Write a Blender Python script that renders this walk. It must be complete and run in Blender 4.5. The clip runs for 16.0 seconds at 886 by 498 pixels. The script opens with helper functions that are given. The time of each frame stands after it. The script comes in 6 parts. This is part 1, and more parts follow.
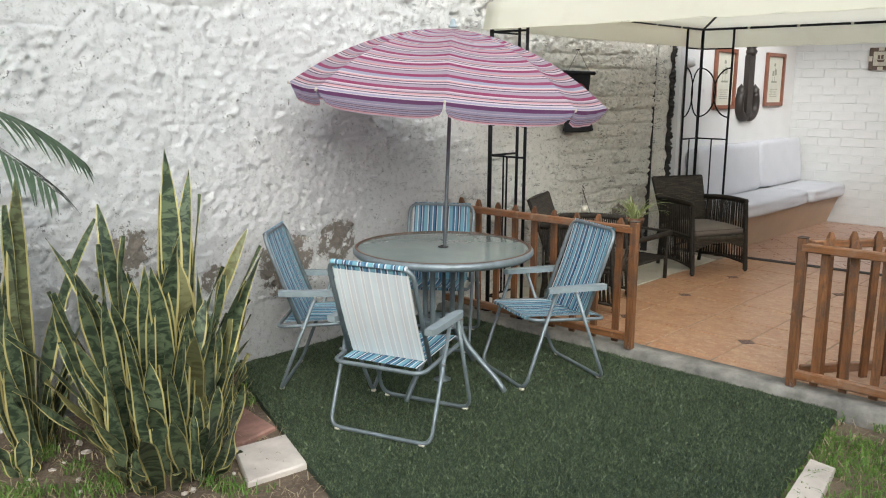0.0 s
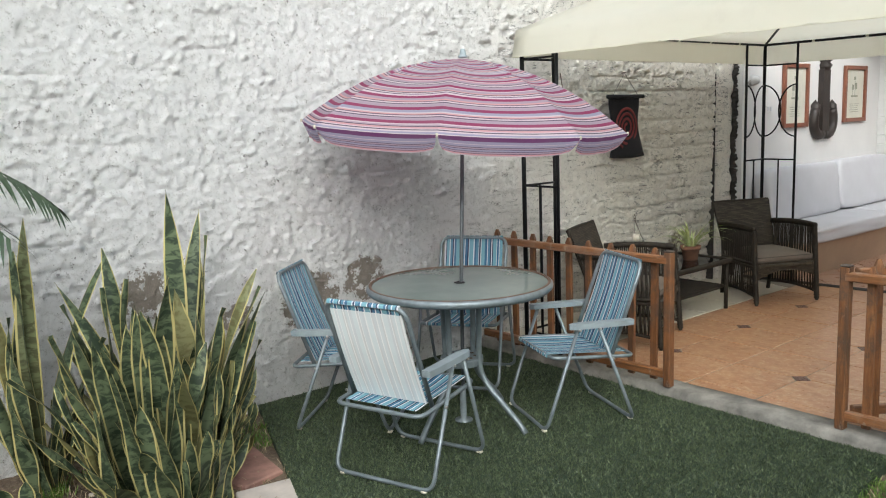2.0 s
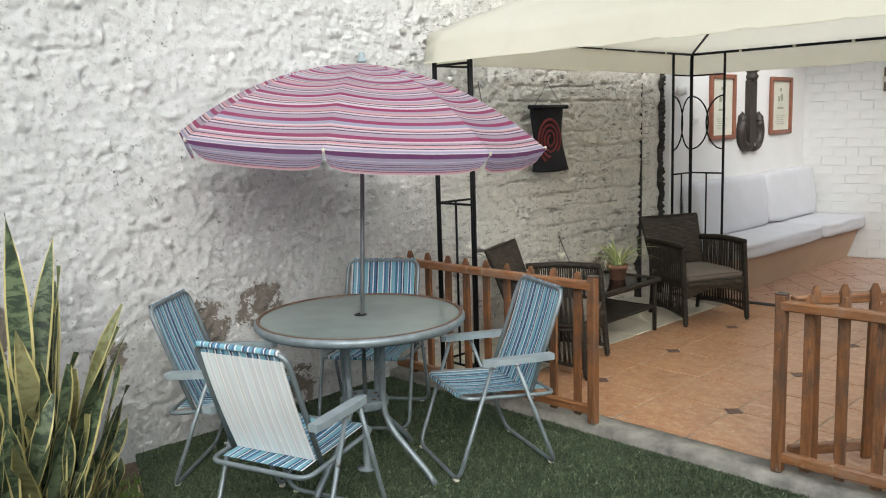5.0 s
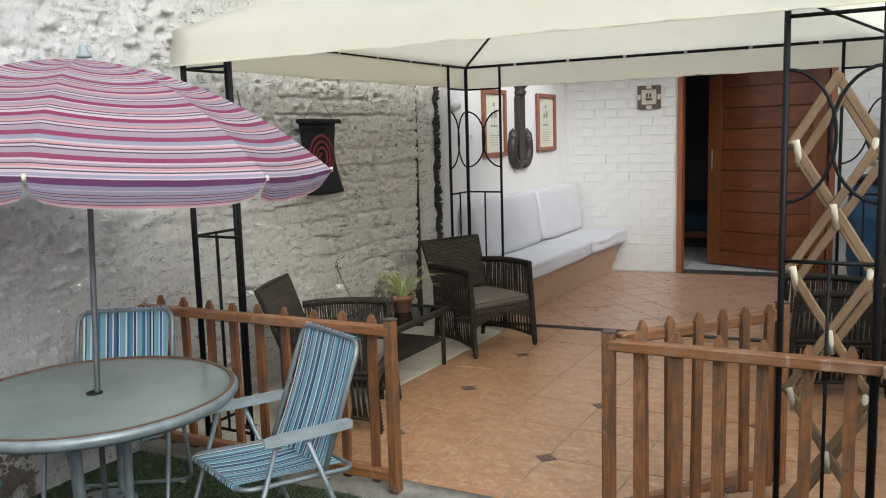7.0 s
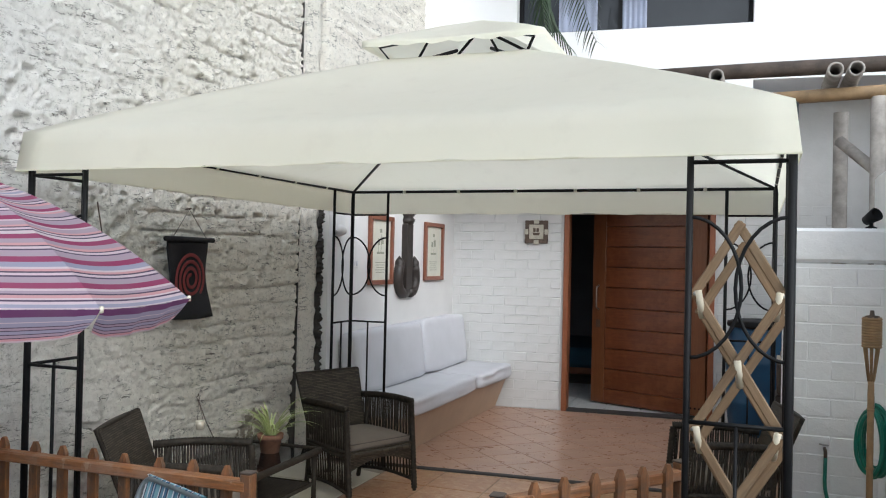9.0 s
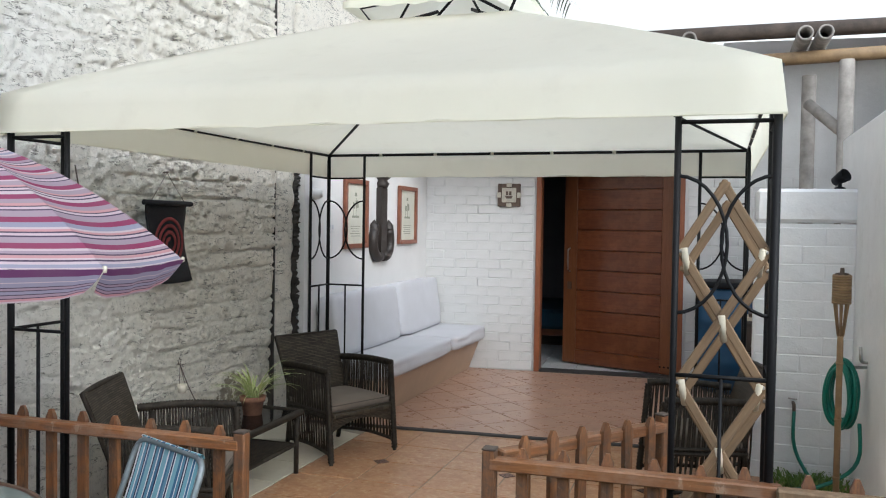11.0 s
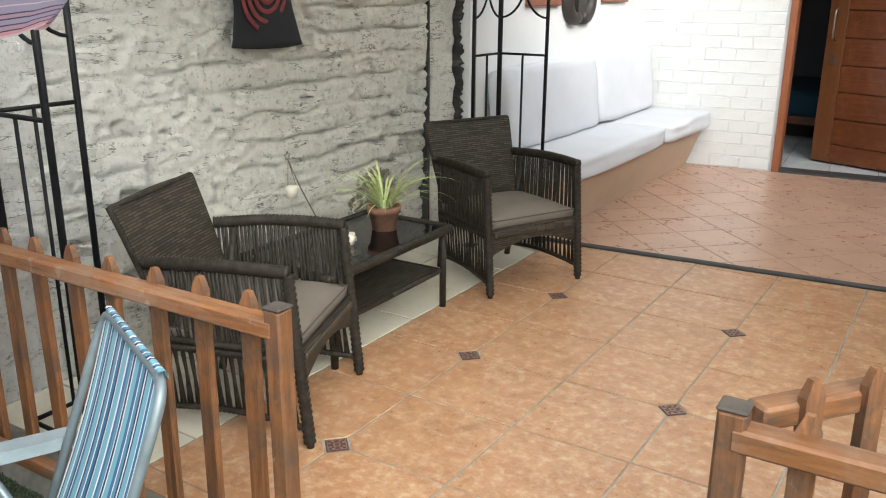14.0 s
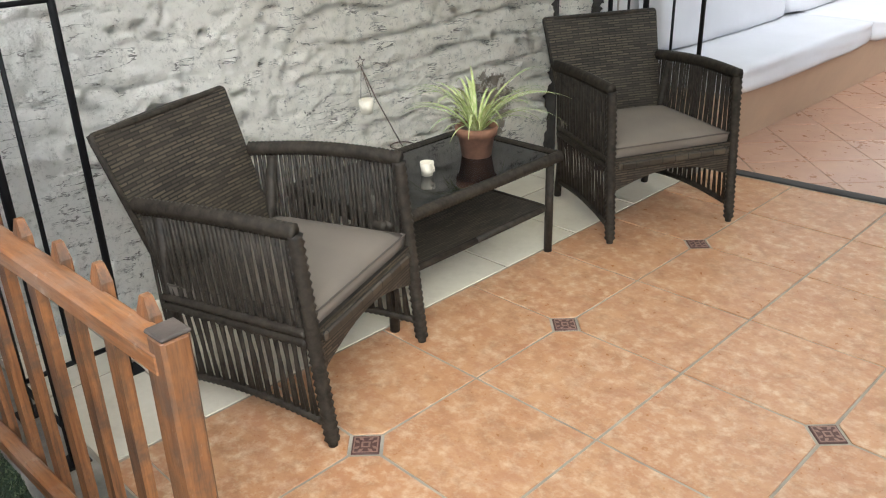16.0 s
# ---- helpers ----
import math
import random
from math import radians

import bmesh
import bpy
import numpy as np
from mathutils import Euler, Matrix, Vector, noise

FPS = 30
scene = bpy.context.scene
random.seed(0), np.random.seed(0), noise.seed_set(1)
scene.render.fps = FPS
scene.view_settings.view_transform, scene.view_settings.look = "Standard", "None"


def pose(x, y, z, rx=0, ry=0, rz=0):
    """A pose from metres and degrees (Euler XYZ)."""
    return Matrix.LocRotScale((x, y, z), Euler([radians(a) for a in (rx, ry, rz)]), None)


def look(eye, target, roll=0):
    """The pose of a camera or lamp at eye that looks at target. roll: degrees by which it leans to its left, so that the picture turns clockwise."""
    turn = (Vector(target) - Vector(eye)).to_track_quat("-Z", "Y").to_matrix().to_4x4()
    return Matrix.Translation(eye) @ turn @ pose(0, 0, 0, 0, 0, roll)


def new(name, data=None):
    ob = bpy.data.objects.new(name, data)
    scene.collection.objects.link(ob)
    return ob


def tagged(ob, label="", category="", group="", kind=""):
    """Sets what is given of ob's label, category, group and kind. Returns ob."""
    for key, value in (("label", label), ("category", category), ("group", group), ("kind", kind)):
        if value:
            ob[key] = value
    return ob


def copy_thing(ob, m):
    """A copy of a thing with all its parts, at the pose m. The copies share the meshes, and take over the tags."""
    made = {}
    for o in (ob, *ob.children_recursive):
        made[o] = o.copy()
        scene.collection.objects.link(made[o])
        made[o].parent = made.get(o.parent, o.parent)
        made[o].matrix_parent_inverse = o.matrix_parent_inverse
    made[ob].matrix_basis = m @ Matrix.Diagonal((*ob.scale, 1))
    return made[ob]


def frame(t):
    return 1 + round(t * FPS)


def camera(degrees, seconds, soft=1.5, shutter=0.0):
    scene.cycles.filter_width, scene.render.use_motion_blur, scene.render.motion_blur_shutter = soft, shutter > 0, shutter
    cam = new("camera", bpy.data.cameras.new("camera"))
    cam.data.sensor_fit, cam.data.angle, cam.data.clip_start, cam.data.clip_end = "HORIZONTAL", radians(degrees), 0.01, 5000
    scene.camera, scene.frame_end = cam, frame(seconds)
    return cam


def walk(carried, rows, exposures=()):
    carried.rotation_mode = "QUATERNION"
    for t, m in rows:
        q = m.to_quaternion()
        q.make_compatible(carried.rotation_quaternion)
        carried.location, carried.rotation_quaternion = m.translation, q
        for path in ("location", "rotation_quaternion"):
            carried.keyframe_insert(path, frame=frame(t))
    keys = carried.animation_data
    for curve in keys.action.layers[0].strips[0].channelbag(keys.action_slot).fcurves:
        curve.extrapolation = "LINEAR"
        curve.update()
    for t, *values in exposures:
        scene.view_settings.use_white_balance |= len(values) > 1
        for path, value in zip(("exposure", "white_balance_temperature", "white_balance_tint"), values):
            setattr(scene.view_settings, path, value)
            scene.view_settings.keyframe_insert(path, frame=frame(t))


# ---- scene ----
cam = camera(56.0, 16.0, soft=1.1)
PATH = [
    (0, (0.116, -0.15, 1.635), (-1.223, 1.287, 1.254), 0.4),
    (0.5, (0.238, 0.1, 1.624), (-1.251, 1.379, 1.237), 0.5),
    (1, (0.283, 0.243, 1.627), (-1.263, 1.456, 1.253), -0.2),
    (1.5, (0.319, 0.277, 1.636), (-1.22, 1.514, 1.316), -1.7),
    (2, (0.34, 0.3, 1.641), (-1.174, 1.569, 1.331), -2.0),
    (2.5, (0.361, 0.309, 1.646), (-1.145, 1.588, 1.336), -2.0),
    (3, (0.378, 0.323, 1.638), (-1.139, 1.591, 1.337), -2.3),
    (5.5, (-0.075, 0.948, 1.652), (-1.402, 2.416, 1.364), -1.6),
    (6, (-0.258, 1.14, 1.642), (-1.461, 2.713, 1.36), -1.7),
    (6.5, (-0.443, 1.25, 1.638), (-1.497, 2.925, 1.356), -2.1),
    (7, (-0.497, 1.282, 1.644), (-1.45, 3.019, 1.374), -1.7),
    (7.5, (-0.518, 1.33, 1.636), (-1.365, 3.124, 1.39), -1.6),
    (8, (-0.495, 1.453, 1.649), (-1.333, 3.266, 1.536), -0.6),
    (8.5, (-0.562, 1.614, 1.681), (-1.333, 3.459, 1.706), 0.9),
    (11, (-0.715, 1.538, 1.659), (-1.345, 3.435, 1.6), 0.9),
    (11.5, (-0.701, 1.68, 1.615), (-1.404, 3.537, 1.377), 0.4),
    (12, (-0.711, 1.916, 1.588), (-1.547, 3.693, 1.208), 0.3),
    (12.5, (-0.904, 2.221, 1.557), (-1.785, 3.951, 1.077), 0.4),
    (13, (-1.05, 2.49, 1.549), (-1.927, 4.21, 1.027), -0.2),
    (13.5, (-1.137, 2.821, 1.541), (-2.081, 4.497, 0.991), 0.2),
    (14, (-1.226, 3.115, 1.513), (-2.254, 4.726, 0.923), 0.4),
    (14.5, (-1.323, 3.422, 1.516), (-2.468, 4.944, 0.907), 0.6),
    (15, (-1.393, 3.721, 1.476), (-2.742, 5.042, 0.814), 0.9),
    (15.5, (-1.423, 3.912, 1.447), (-2.806, 5.139, 0.685), -0.2),
    (16, (-1.428, 3.941, 1.447), (-2.723, 5.216, 0.612), -1.6),
]
EXPOSURES = [(0.0, 0.76, 6150, 5), (1.5, 0.72, 6150, 5), (3.0, 0.68, 6150, 5), (5.5, 0.72, 6200, 5), (7.0, 0.68, 6100, 5), (8.0, 0.58, 5950, 6), (8.5, 0.50, 5850, 6),
             (11.0, 0.60, 5800, 6), (11.5, 0.72, 5950, 5), (12.5, 1.20, 6200, 3), (14.0, 1.42, 6050, 3), (15.0, 1.45, 5950, 4), (16.0, 1.55, 5850, 5)]
walk(cam, [(t, look(eye, target, roll)) for t, eye, target, roll in PATH], EXPOSURES)

# ---- light ----
SUN_EL, SUN_AZ = 33.0, 128.0
world = bpy.data.worlds.new("sky")
scene.world = world
world.use_nodes = True
wn, wl = world.node_tree.nodes, world.node_tree.links
sky = wn.new("ShaderNodeTexSky")
sky.sky_type = "NISHITA"
sky.sun_disc = False
sky.sun_elevation, sky.sun_rotation = radians(SUN_EL), radians(SUN_AZ)
sky.dust_density, sky.air_density, sky.ozone_density = 4.0, 1.0, 1.0
soft_sky = wn.new("ShaderNodeHueSaturation")
soft_sky.inputs["Saturation"].default_value = 0.42
wl.new(sky.outputs["Color"], soft_sky.inputs["Color"])
wl.new(soft_sky.outputs["Color"], wn["Background"].inputs["Color"])
wn["Background"].inputs["Strength"].default_value = 0.15
sun = new("sun", bpy.data.lights.new("sun", "SUN"))
sun.data.energy, sun.data.angle, sun.data.color = 1.1, radians(105), (1.0, 0.99, 0.97)
az = radians(SUN_AZ)
sun.matrix_world = look((0, 0, 0), (-math.sin(az) * math.cos(radians(SUN_EL)), -math.cos(az) * math.cos(radians(SUN_EL)), -math.sin(radians(SUN_EL))))
sun.location = (0, 0, 12)


# ---- materials ----
class Nodes:
    """A small wrapper that makes and links shader nodes."""

    def __init__(self, name):
        self.m = bpy.data.materials.new(name)
        self.m.use_nodes = True
        self.t = self.m.node_tree
        self.b = self.t.nodes["Principled BSDF"]
        self.out = self.t.nodes["Material Output"]
        self.co = self.t.nodes.new("ShaderNodeTexCoord")

    def put(self, node, key, value):
        s = node.inputs[key]
        if hasattr(value, "is_linked"):
            self.t.links.new(value, s)
        else:
            s.default_value = value

    def node(self, kind, out=0, **keys):
        n = self.t.nodes.new(kind)
        for k, v in keys.items():
            self.put(n, k.replace("_", " "), v)
        return n.outputs[out]

    def space(self, scale=(1, 1, 1), where="Object", rot=(0, 0, 0)):
        n = self.t.nodes.new("ShaderNodeMapping")
        self.put(n, "Vector", self.co.outputs[where])
        n.inputs["Scale"].default_value = scale
        n.inputs["Rotation"].default_value = rot
        return n.outputs[0]

    def noise(self, scale, detail=4.0, rough=0.6, vec=None, distort=0.0):
        n = self.t.nodes.new("ShaderNodeTexNoise")
        self.put(n, "Vector", vec if vec is not None else self.co.outputs["Object"])
        n.inputs["Scale"].default_value, n.inputs["Detail"].default_value = scale, detail
        n.inputs["Roughness"].default_value, n.inputs["Distortion"].default_value = rough, distort
        return n.outputs["Fac"]

    def ramp(self, fac, stops, mode="LINEAR"):
        n = self.t.nodes.new("ShaderNodeValToRGB")
        n.color_ramp.interpolation = mode
        e = n.color_ramp.elements
        while len(e) < len(stops):
            e.new(0.5)
        for k, (p, c) in zip(e, stops):
            k.position = p
            k.color = (*c, 1) if len(c) == 3 else c
        self.put(n, "Fac", fac)
        return n.outputs["Color"]

    def maths(self, op, a, b=0.0, c=0.0):
        n = self.t.nodes.new("ShaderNodeMath")
        n.operation = op
        for s, v in zip(n.inputs, (a, b, c)):
            if hasattr(v, "is_linked"):
                self.t.links.new(v, s)
            else:
                s.default_value = v
        return n.outputs[0]

    def mix(self, fac, a, b, blend="MIX"):
        n = self.t.nodes.new("ShaderNodeMix")
        n.data_type, n.blend_type = "RGBA", blend
        for i, v in ((0, fac), (6, a), (7, b)):
            if hasattr(v, "is_linked"):
                self.t.links.new(v, n.inputs[i])
            else:
                n.inputs[i].default_value = v if i == 0 else (*v, 1)
        return n.outputs[2]

    def step(self, value, lo, hi):
        n = self.t.nodes.new("ShaderNodeMapRange")
        self.put(n, "Value", value)
        n.inputs["From Min"].default_value, n.inputs["From Max"].default_value = lo, hi
        return n.outputs[0]

    def bump(self, height, strength=0.3, dist=0.01, normal=None):
        n = self.t.nodes.new("ShaderNodeBump")
        n.inputs["Strength"].default_value, n.inputs["Distance"].default_value = strength, dist
        self.put(n, "Height", height)
        if normal is not None:
            self.put(n, "Normal", normal)
        return n.outputs[0]

    def random(self):
        return self.node("ShaderNodeObjectInfo", "Random")

    def done(self, color, rough=0.6, normal=None, metal=0.0, **more):
        self.put(self.b, "Base Color", color if hasattr(color, "is_linked") else (*color, 1))
        self.put(self.b, "Roughness", rough)
        self.b.inputs["Metallic"].default_value = metal
        if normal is not None:
            self.put(self.b, "Normal", normal)
        for k, v in more.items():
            self.put(self.b, k.replace("_", " "), v)
        return self.m


def plain(name, c, rough=0.6, vary=0.25, scale=6.0, fine=60.0, bump=0.15, metal=0.0, **more):
    """A surface of one colour with stains and grain at two scales."""
    n = Nodes(name)
    dark = tuple(v * (1 - vary) for v in c)
    lite = tuple(min(1, v * (1 + vary * 0.6)) for v in c)
    big = n.noise(scale, 5)
    small = n.noise(fine, 3)
    col = n.mix(n.step(big, 0.3, 0.7), dark, lite)
    col = n.mix(n.maths("MULTIPLY", small, vary * 0.6), col, dark)
    return n.done(col, n.step(n.maths("ADD", n.maths("MULTIPLY", big, 0.25), rough - 0.12), 0, 1), n.bump(small, bump, 0.004), metal, **more)


def make_plaster():
    n = Nodes("rough_lime_plaster")
    big, mid, grit = n.noise(1.3, 5), n.noise(13, 7, 0.75), n.noise(170, 4, 0.75)
    col = n.mix(n.step(big, 0.35, 0.7), (0.88, 0.875, 0.86), (0.94, 0.935, 0.92))
    col = n.mix(n.maths("MULTIPLY", n.step(mid, 0.5, 0.75), 0.18), col, (0.62, 0.605, 0.56))
    xyz = n.node("ShaderNodeSeparateXYZ", 1, Vector=n.co.outputs["Object"])
    warm = n.step(xyz, 4.0, 6.0)
    col = n.mix(n.maths("MULTIPLY", warm, 0.9), col, n.mix(n.step(mid, 0.3, 0.7), (0.93, 0.88, 0.77), (0.97, 0.93, 0.84)))
    pits = n.maths("MULTIPLY", n.step(n.noise(24, 4, 0.75), 0.625, 0.665), n.step(n.noise(2.6, 3), 0.44, 0.58))
    # small holes everywhere, and short level cracks between the courses
    holes = n.maths("MULTIPLY", n.step(n.noise(58, 3, 0.6), 0.70, 0.73), n.step(n.noise(5, 3), 0.42, 0.6))
    pits = n.maths("MAXIMUM", pits, holes)
    # dark flecks in the colour stand in for the shading of fine grain
    grain_shade = n.step(n.noise(64, 4, 0.7), 0.56, 0.64)
    col = n.mix(n.maths("MULTIPLY", grain_shade, 0.22), col, (0.55, 0.53, 0.48))
    level = n.noise(1.0, 5, 0.62, n.space((1.0, 2.4, 13.0)))
    crack = n.maths("SUBTRACT", 1.0, n.step(n.maths("ABSOLUTE", n.maths("SUBTRACT", level, 0.5)), 0.003, 0.011))
    crack = n.maths("MULTIPLY", n.maths("MULTIPLY", crack, n.step(n.noise(6.5, 5, 0.7), 0.47, 0.56)), n.step(xyz, 3.2, 5.0))
    pits = n.maths("MAXIMUM", pits, crack)
    col = n.mix(n.maths("MULTIPLY", pits, 0.85), col, (0.13, 0.12, 0.105))
    # flaked paint with bare render showing
    worn = None
    for y, z, r in ((2.95, 0.52, 0.30), (3.35, 0.62, 0.22), (2.45, 0.50, 0.16), (6.9, 0.32, 0.30), (5.9, 0.22, 0.25), (1.9, 0.75, 0.2), (3.6, 0.05, 0.25)):
        v = n.t.nodes.new("ShaderNodeVectorMath")
        v.operation = "DISTANCE"
        d = v.outputs[1]
        v.inputs[1].default_value = (-4.07, y, z)
        n.t.links.new(n.co.outputs["Object"], v.inputs[0])
        f = n.maths("SUBTRACT", 1.0, n.maths("DIVIDE", d, r))
        worn = f if worn is None else n.maths("MAXIMUM", worn, f)
    worn = n.maths("MULTIPLY", n.maths("MAXIMUM", worn, 0.0), n.step(n.noise(15, 5, 0.75), 0.36, 0.62))
    flake = n.step(worn, 0.15, 0.21)
    col = n.mix(n.maths("MULTIPLY", flake, 0.9), col, n.mix(n.step(grit, 0.3, 0.7), (0.17, 0.135, 0.10), (0.36, 0.31, 0.25)))
    coarse = n.step(n.noise(34, 6, 0.75), 0.34, 0.66)
    grains = n.step(n.noise(100, 6, 0.8), 0.40, 0.60)
    hgt = n.maths("ADD", n.maths("ADD", n.maths("MULTIPLY", grains, 0.6), n.maths("MULTIPLY", coarse, 0.5)), n.maths("MULTIPLY", grit, 0.2))
    # shade of the render's hollows put into the colour, in small crisp patches
    hollow = n.noise(30, 8, 0.82)
    relief_shade = n.maths("SUBTRACT", 1.0, n.step(hollow, 0.40, 0.47))
    col = n.mix(n.maths("MULTIPLY", relief_shade, 0.42), col, (0.40, 0.385, 0.35))
    deep = n.maths("SUBTRACT", 1.0, n.step(hollow, 0.345, 0.368))
    col = n.mix(n.maths("MULTIPLY", deep, 0.75), col, (0.17, 0.155, 0.135))
    first = n.bump(hgt, 1.0, 0.010)
    return n.done(col, 0.92, n.bump(n.maths("SUBTRACT", 1.0, pits), 0.7, 0.02, first), 0.0, Specular_IOR_Level=0.1)


def make_wood(name, a, b, worn=(0.30, 0.25, 0.2), amount=0.4, rough=0.55, axis=2, piece=True, chips=False):
    n = Nodes(name)
    s = [22.0, 22.0, 22.0]
    s[axis] = 1.6
    vec = n.space(tuple(s))
    if piece:
        add = n.t.nodes.new("ShaderNodeVectorMath")
        n.t.links.new(vec, add.inputs[0])
        n.t.links.new(n.maths("MULTIPLY", n.random(), 40.0), add.inputs[1])
        vec = add.outputs[0]
    grain = n.noise(2.2, 6, 0.65, vec, 0.6)
    fine = n.noise(9, 3, 0.6, vec)
    col = n.mix(n.step(grain, 0.3, 0.7), a, b)
    col = n.mix(n.maths("MULTIPLY", n.step(fine, 0.5, 0.8), 0.5), col, tuple(v * 0.45 for v in a))
    if piece:
        col = n.mix(n.maths("MULTIPLY", n.random(), 0.35), col, tuple(v * 0.6 for v in a))
    stain = n.step(n.noise(5, 5, 0.7), 0.47, 0.62)
    col = n.mix(n.maths("MULTIPLY", stain, amount), col, worn)
    chip = n.step(n.noise(26, 3, 0.6, n.space((1, 1, 0.35))), 0.735, 0.75)
    if chips:
        streak = n.step(n.noise(1.1, 5, 0.7, vec, 0.4), 0.52, 0.62)
        col = n.mix(n.maths("MULTIPLY", streak, 0.6), col, (0.052, 0.034, 0.024))
        bare = n.step(n.noise(9, 5, 0.75, n.space((1.4, 1.4, 0.6))), 0.60, 0.66)
        col = n.mix(n.maths("MULTIPLY", bare, 0.55), col, (0.36, 0.27, 0.20))
        col = n.mix(chip, col, (0.62, 0.58, 0.52))
    return n.done(col, rough, n.bump(grain, 0.35, 0.004))


def make_tile(name, a, b, c, rough=0.3, scale=9.0, blotch=0.7, fleck=0.75, red=None):
    n = Nodes(name)
    add = n.t.nodes.new("ShaderNodeVectorMath")
    n.t.links.new(n.co.outputs["Object"], add.inputs[0])
    n.t.links.new(n.maths("MULTIPLY", n.random(), 25.0), add.inputs[1])
    vec = add.outputs[0]
    big, small = n.noise(scale, 5, 0.7, vec), n.noise(scale * 5, 4, 0.7, vec)
    col = n.mix(n.step(big, 0.32, 0.68), a, b)
    col = n.mix(n.maths("MULTIPLY", n.step(small, 0.46, 0.66), fleck), col, c)
    if red:
        col = n.mix(n.maths("MULTIPLY", n.step(n.noise(scale * 1.5, 6, 0.75, n.space((1.0, 1.7, 1.0))), 0.46, 0.64), 0.75), col, red)
    col = n.mix(n.maths("MULTIPLY", n.step(n.noise(scale * 2.3, 6, 0.75, vec), 0.5, 0.68), blotch), col, tuple(v * 0.72 for v in a))
    col = n.mix(n.maths("MULTIPLY", n.random(), 0.18), col, tuple(v * 0.75 for v in a))
    return n.done(col, n.step(n.maths("ADD", n.maths("MULTIPLY", small, 0.35), rough - 0.1), 0, 1), n.bump(small, 0.08, 0.002))


def make_stripes(name, cols, where="UV", faded=0.0, thru=0.55):
    """Woven cloth with a fixed run of stripes across its v direction; cols: (start, colour)."""
    n = Nodes(name)
    v = n.node("ShaderNodeSeparateXYZ", 1, Vector=n.co.outputs[where])
    f = n.maths("FRACT", v)
    col = None
    # two ramps, as one ramp holds 32 stops at most
    half = [(p, c) for p, c in cols if p < 0.5], [((p - 0.5) * 2, c) for p, c in cols if p >= 0.5]
    lo = n.ramp(n.maths("MULTIPLY", f, 2.0), [(p * 2, c) for p, c in half[0]], "CONSTANT")
    hi = n.ramp(n.maths("SUBTRACT", n.maths("MULTIPLY", f, 2.0), 1.0), half[1], "CONSTANT")
    col = n.mix(n.maths("GREATER_THAN", f, 0.5), lo, hi)
    if faded:
        col = n.mix(faded, col, (0.90, 0.90, 0.88))
    col = n.mix(n.maths("MULTIPLY", n.step(n.noise(4, 4), 0.4, 0.8), 0.18), col, (0.35, 0.33, 0.34))
    weave = n.noise(420, 2, 0.5)
    m = n.done(col, 0.85, n.bump(weave, 0.2, 0.001))
    tr = n.t.nodes.new("ShaderNodeBsdfTranslucent")
    n.t.links.new(col, tr.inputs["Color"])
    mx = n.t.nodes.new("ShaderNodeMixShader")
    mx.inputs[0].default_value = thru
    n.t.links.new(n.b.outputs[0], mx.inputs[1])
    n.t.links.new(tr.outputs[0], mx.inputs[2])
    n.t.links.new(mx.outputs[0], n.out.inputs["Surface"])
    return m


def make_canopy():
    n = Nodes("cream_polyester")
    big = n.noise(1.2, 4)
    col = n.mix(n.step(big, 0.3, 0.7), (0.86, 0.845, 0.725), (0.90, 0.885, 0.775))
    col = n.mix(n.maths("MULTIPLY", n.step(n.noise(7, 5), 0.55, 0.8), 0.15), col, (0.6, 0.57, 0.48))
    m = n.done(col, 0.6, n.bump(n.noise(3, 3), 0.15, 0.02))
    tr = n.t.nodes.new("ShaderNodeBsdfTranslucent")
    n.t.links.new(col, tr.inputs["Color"])
    mx = n.t.nodes.new("ShaderNodeMixShader")
    mx.inputs[0].default_value = 0.55
    n.t.links.new(n.b.outputs[0], mx.inputs[1])
    n.t.links.new(tr.outputs[0], mx.inputs[2])
    n.t.links.new(mx.outputs[0], n.out.inputs["Surface"])
    return m


def make_leaf(name, mid, dark, edge):
    """Upright banded leaf: u across, v along."""
    n = Nodes(name)
    uv = n.co.outputs["UV"]
    u = n.node("ShaderNodeSeparateXYZ", 0, Vector=uv)
    vec = n.space((0.7, 9.0, 1.0), "UV")
    add = n.t.nodes.new("ShaderNodeVectorMath")
    n.t.links.new(vec, add.inputs[0])
    n.t.links.new(n.maths("MULTIPLY", n.random(), 30.0), add.inputs[1])
    band = n.step(n.noise(1.6, 5, 0.6, add.outputs[0], 0.9), 0.44, 0.56)
    col = n.mix(band, mid, dark)
    rim = n.step(n.maths("ABSOLUTE", n.maths("SUBTRACT", u, 0.5)), 0.395, 0.42)
    col = n.mix(rim, col, edge)
    old = n.step(n.random(), 0.86, 0.95)
    col = n.mix(n.maths("MULTIPLY", old, 0.4), col, (0.26, 0.21, 0.07))
    return n.done(col, 0.5, n.bump(n.noise(120, 2), 0.1, 0.002), 0.0, Specular_IOR_Level=0.28)


def make_wicker():
    n = Nodes("dark_brown_wicker")
    grain = n.noise(35, 4)
    col = n.mix(n.step(grain, 0.3, 0.7), (0.010, 0.0080, 0.0065), (0.042, 0.034, 0.025))
    return n.done(col, 0.6, n.bump(n.noise(160, 3), 0.3, 0.002), 0.0, Specular_IOR_Level=0.22)


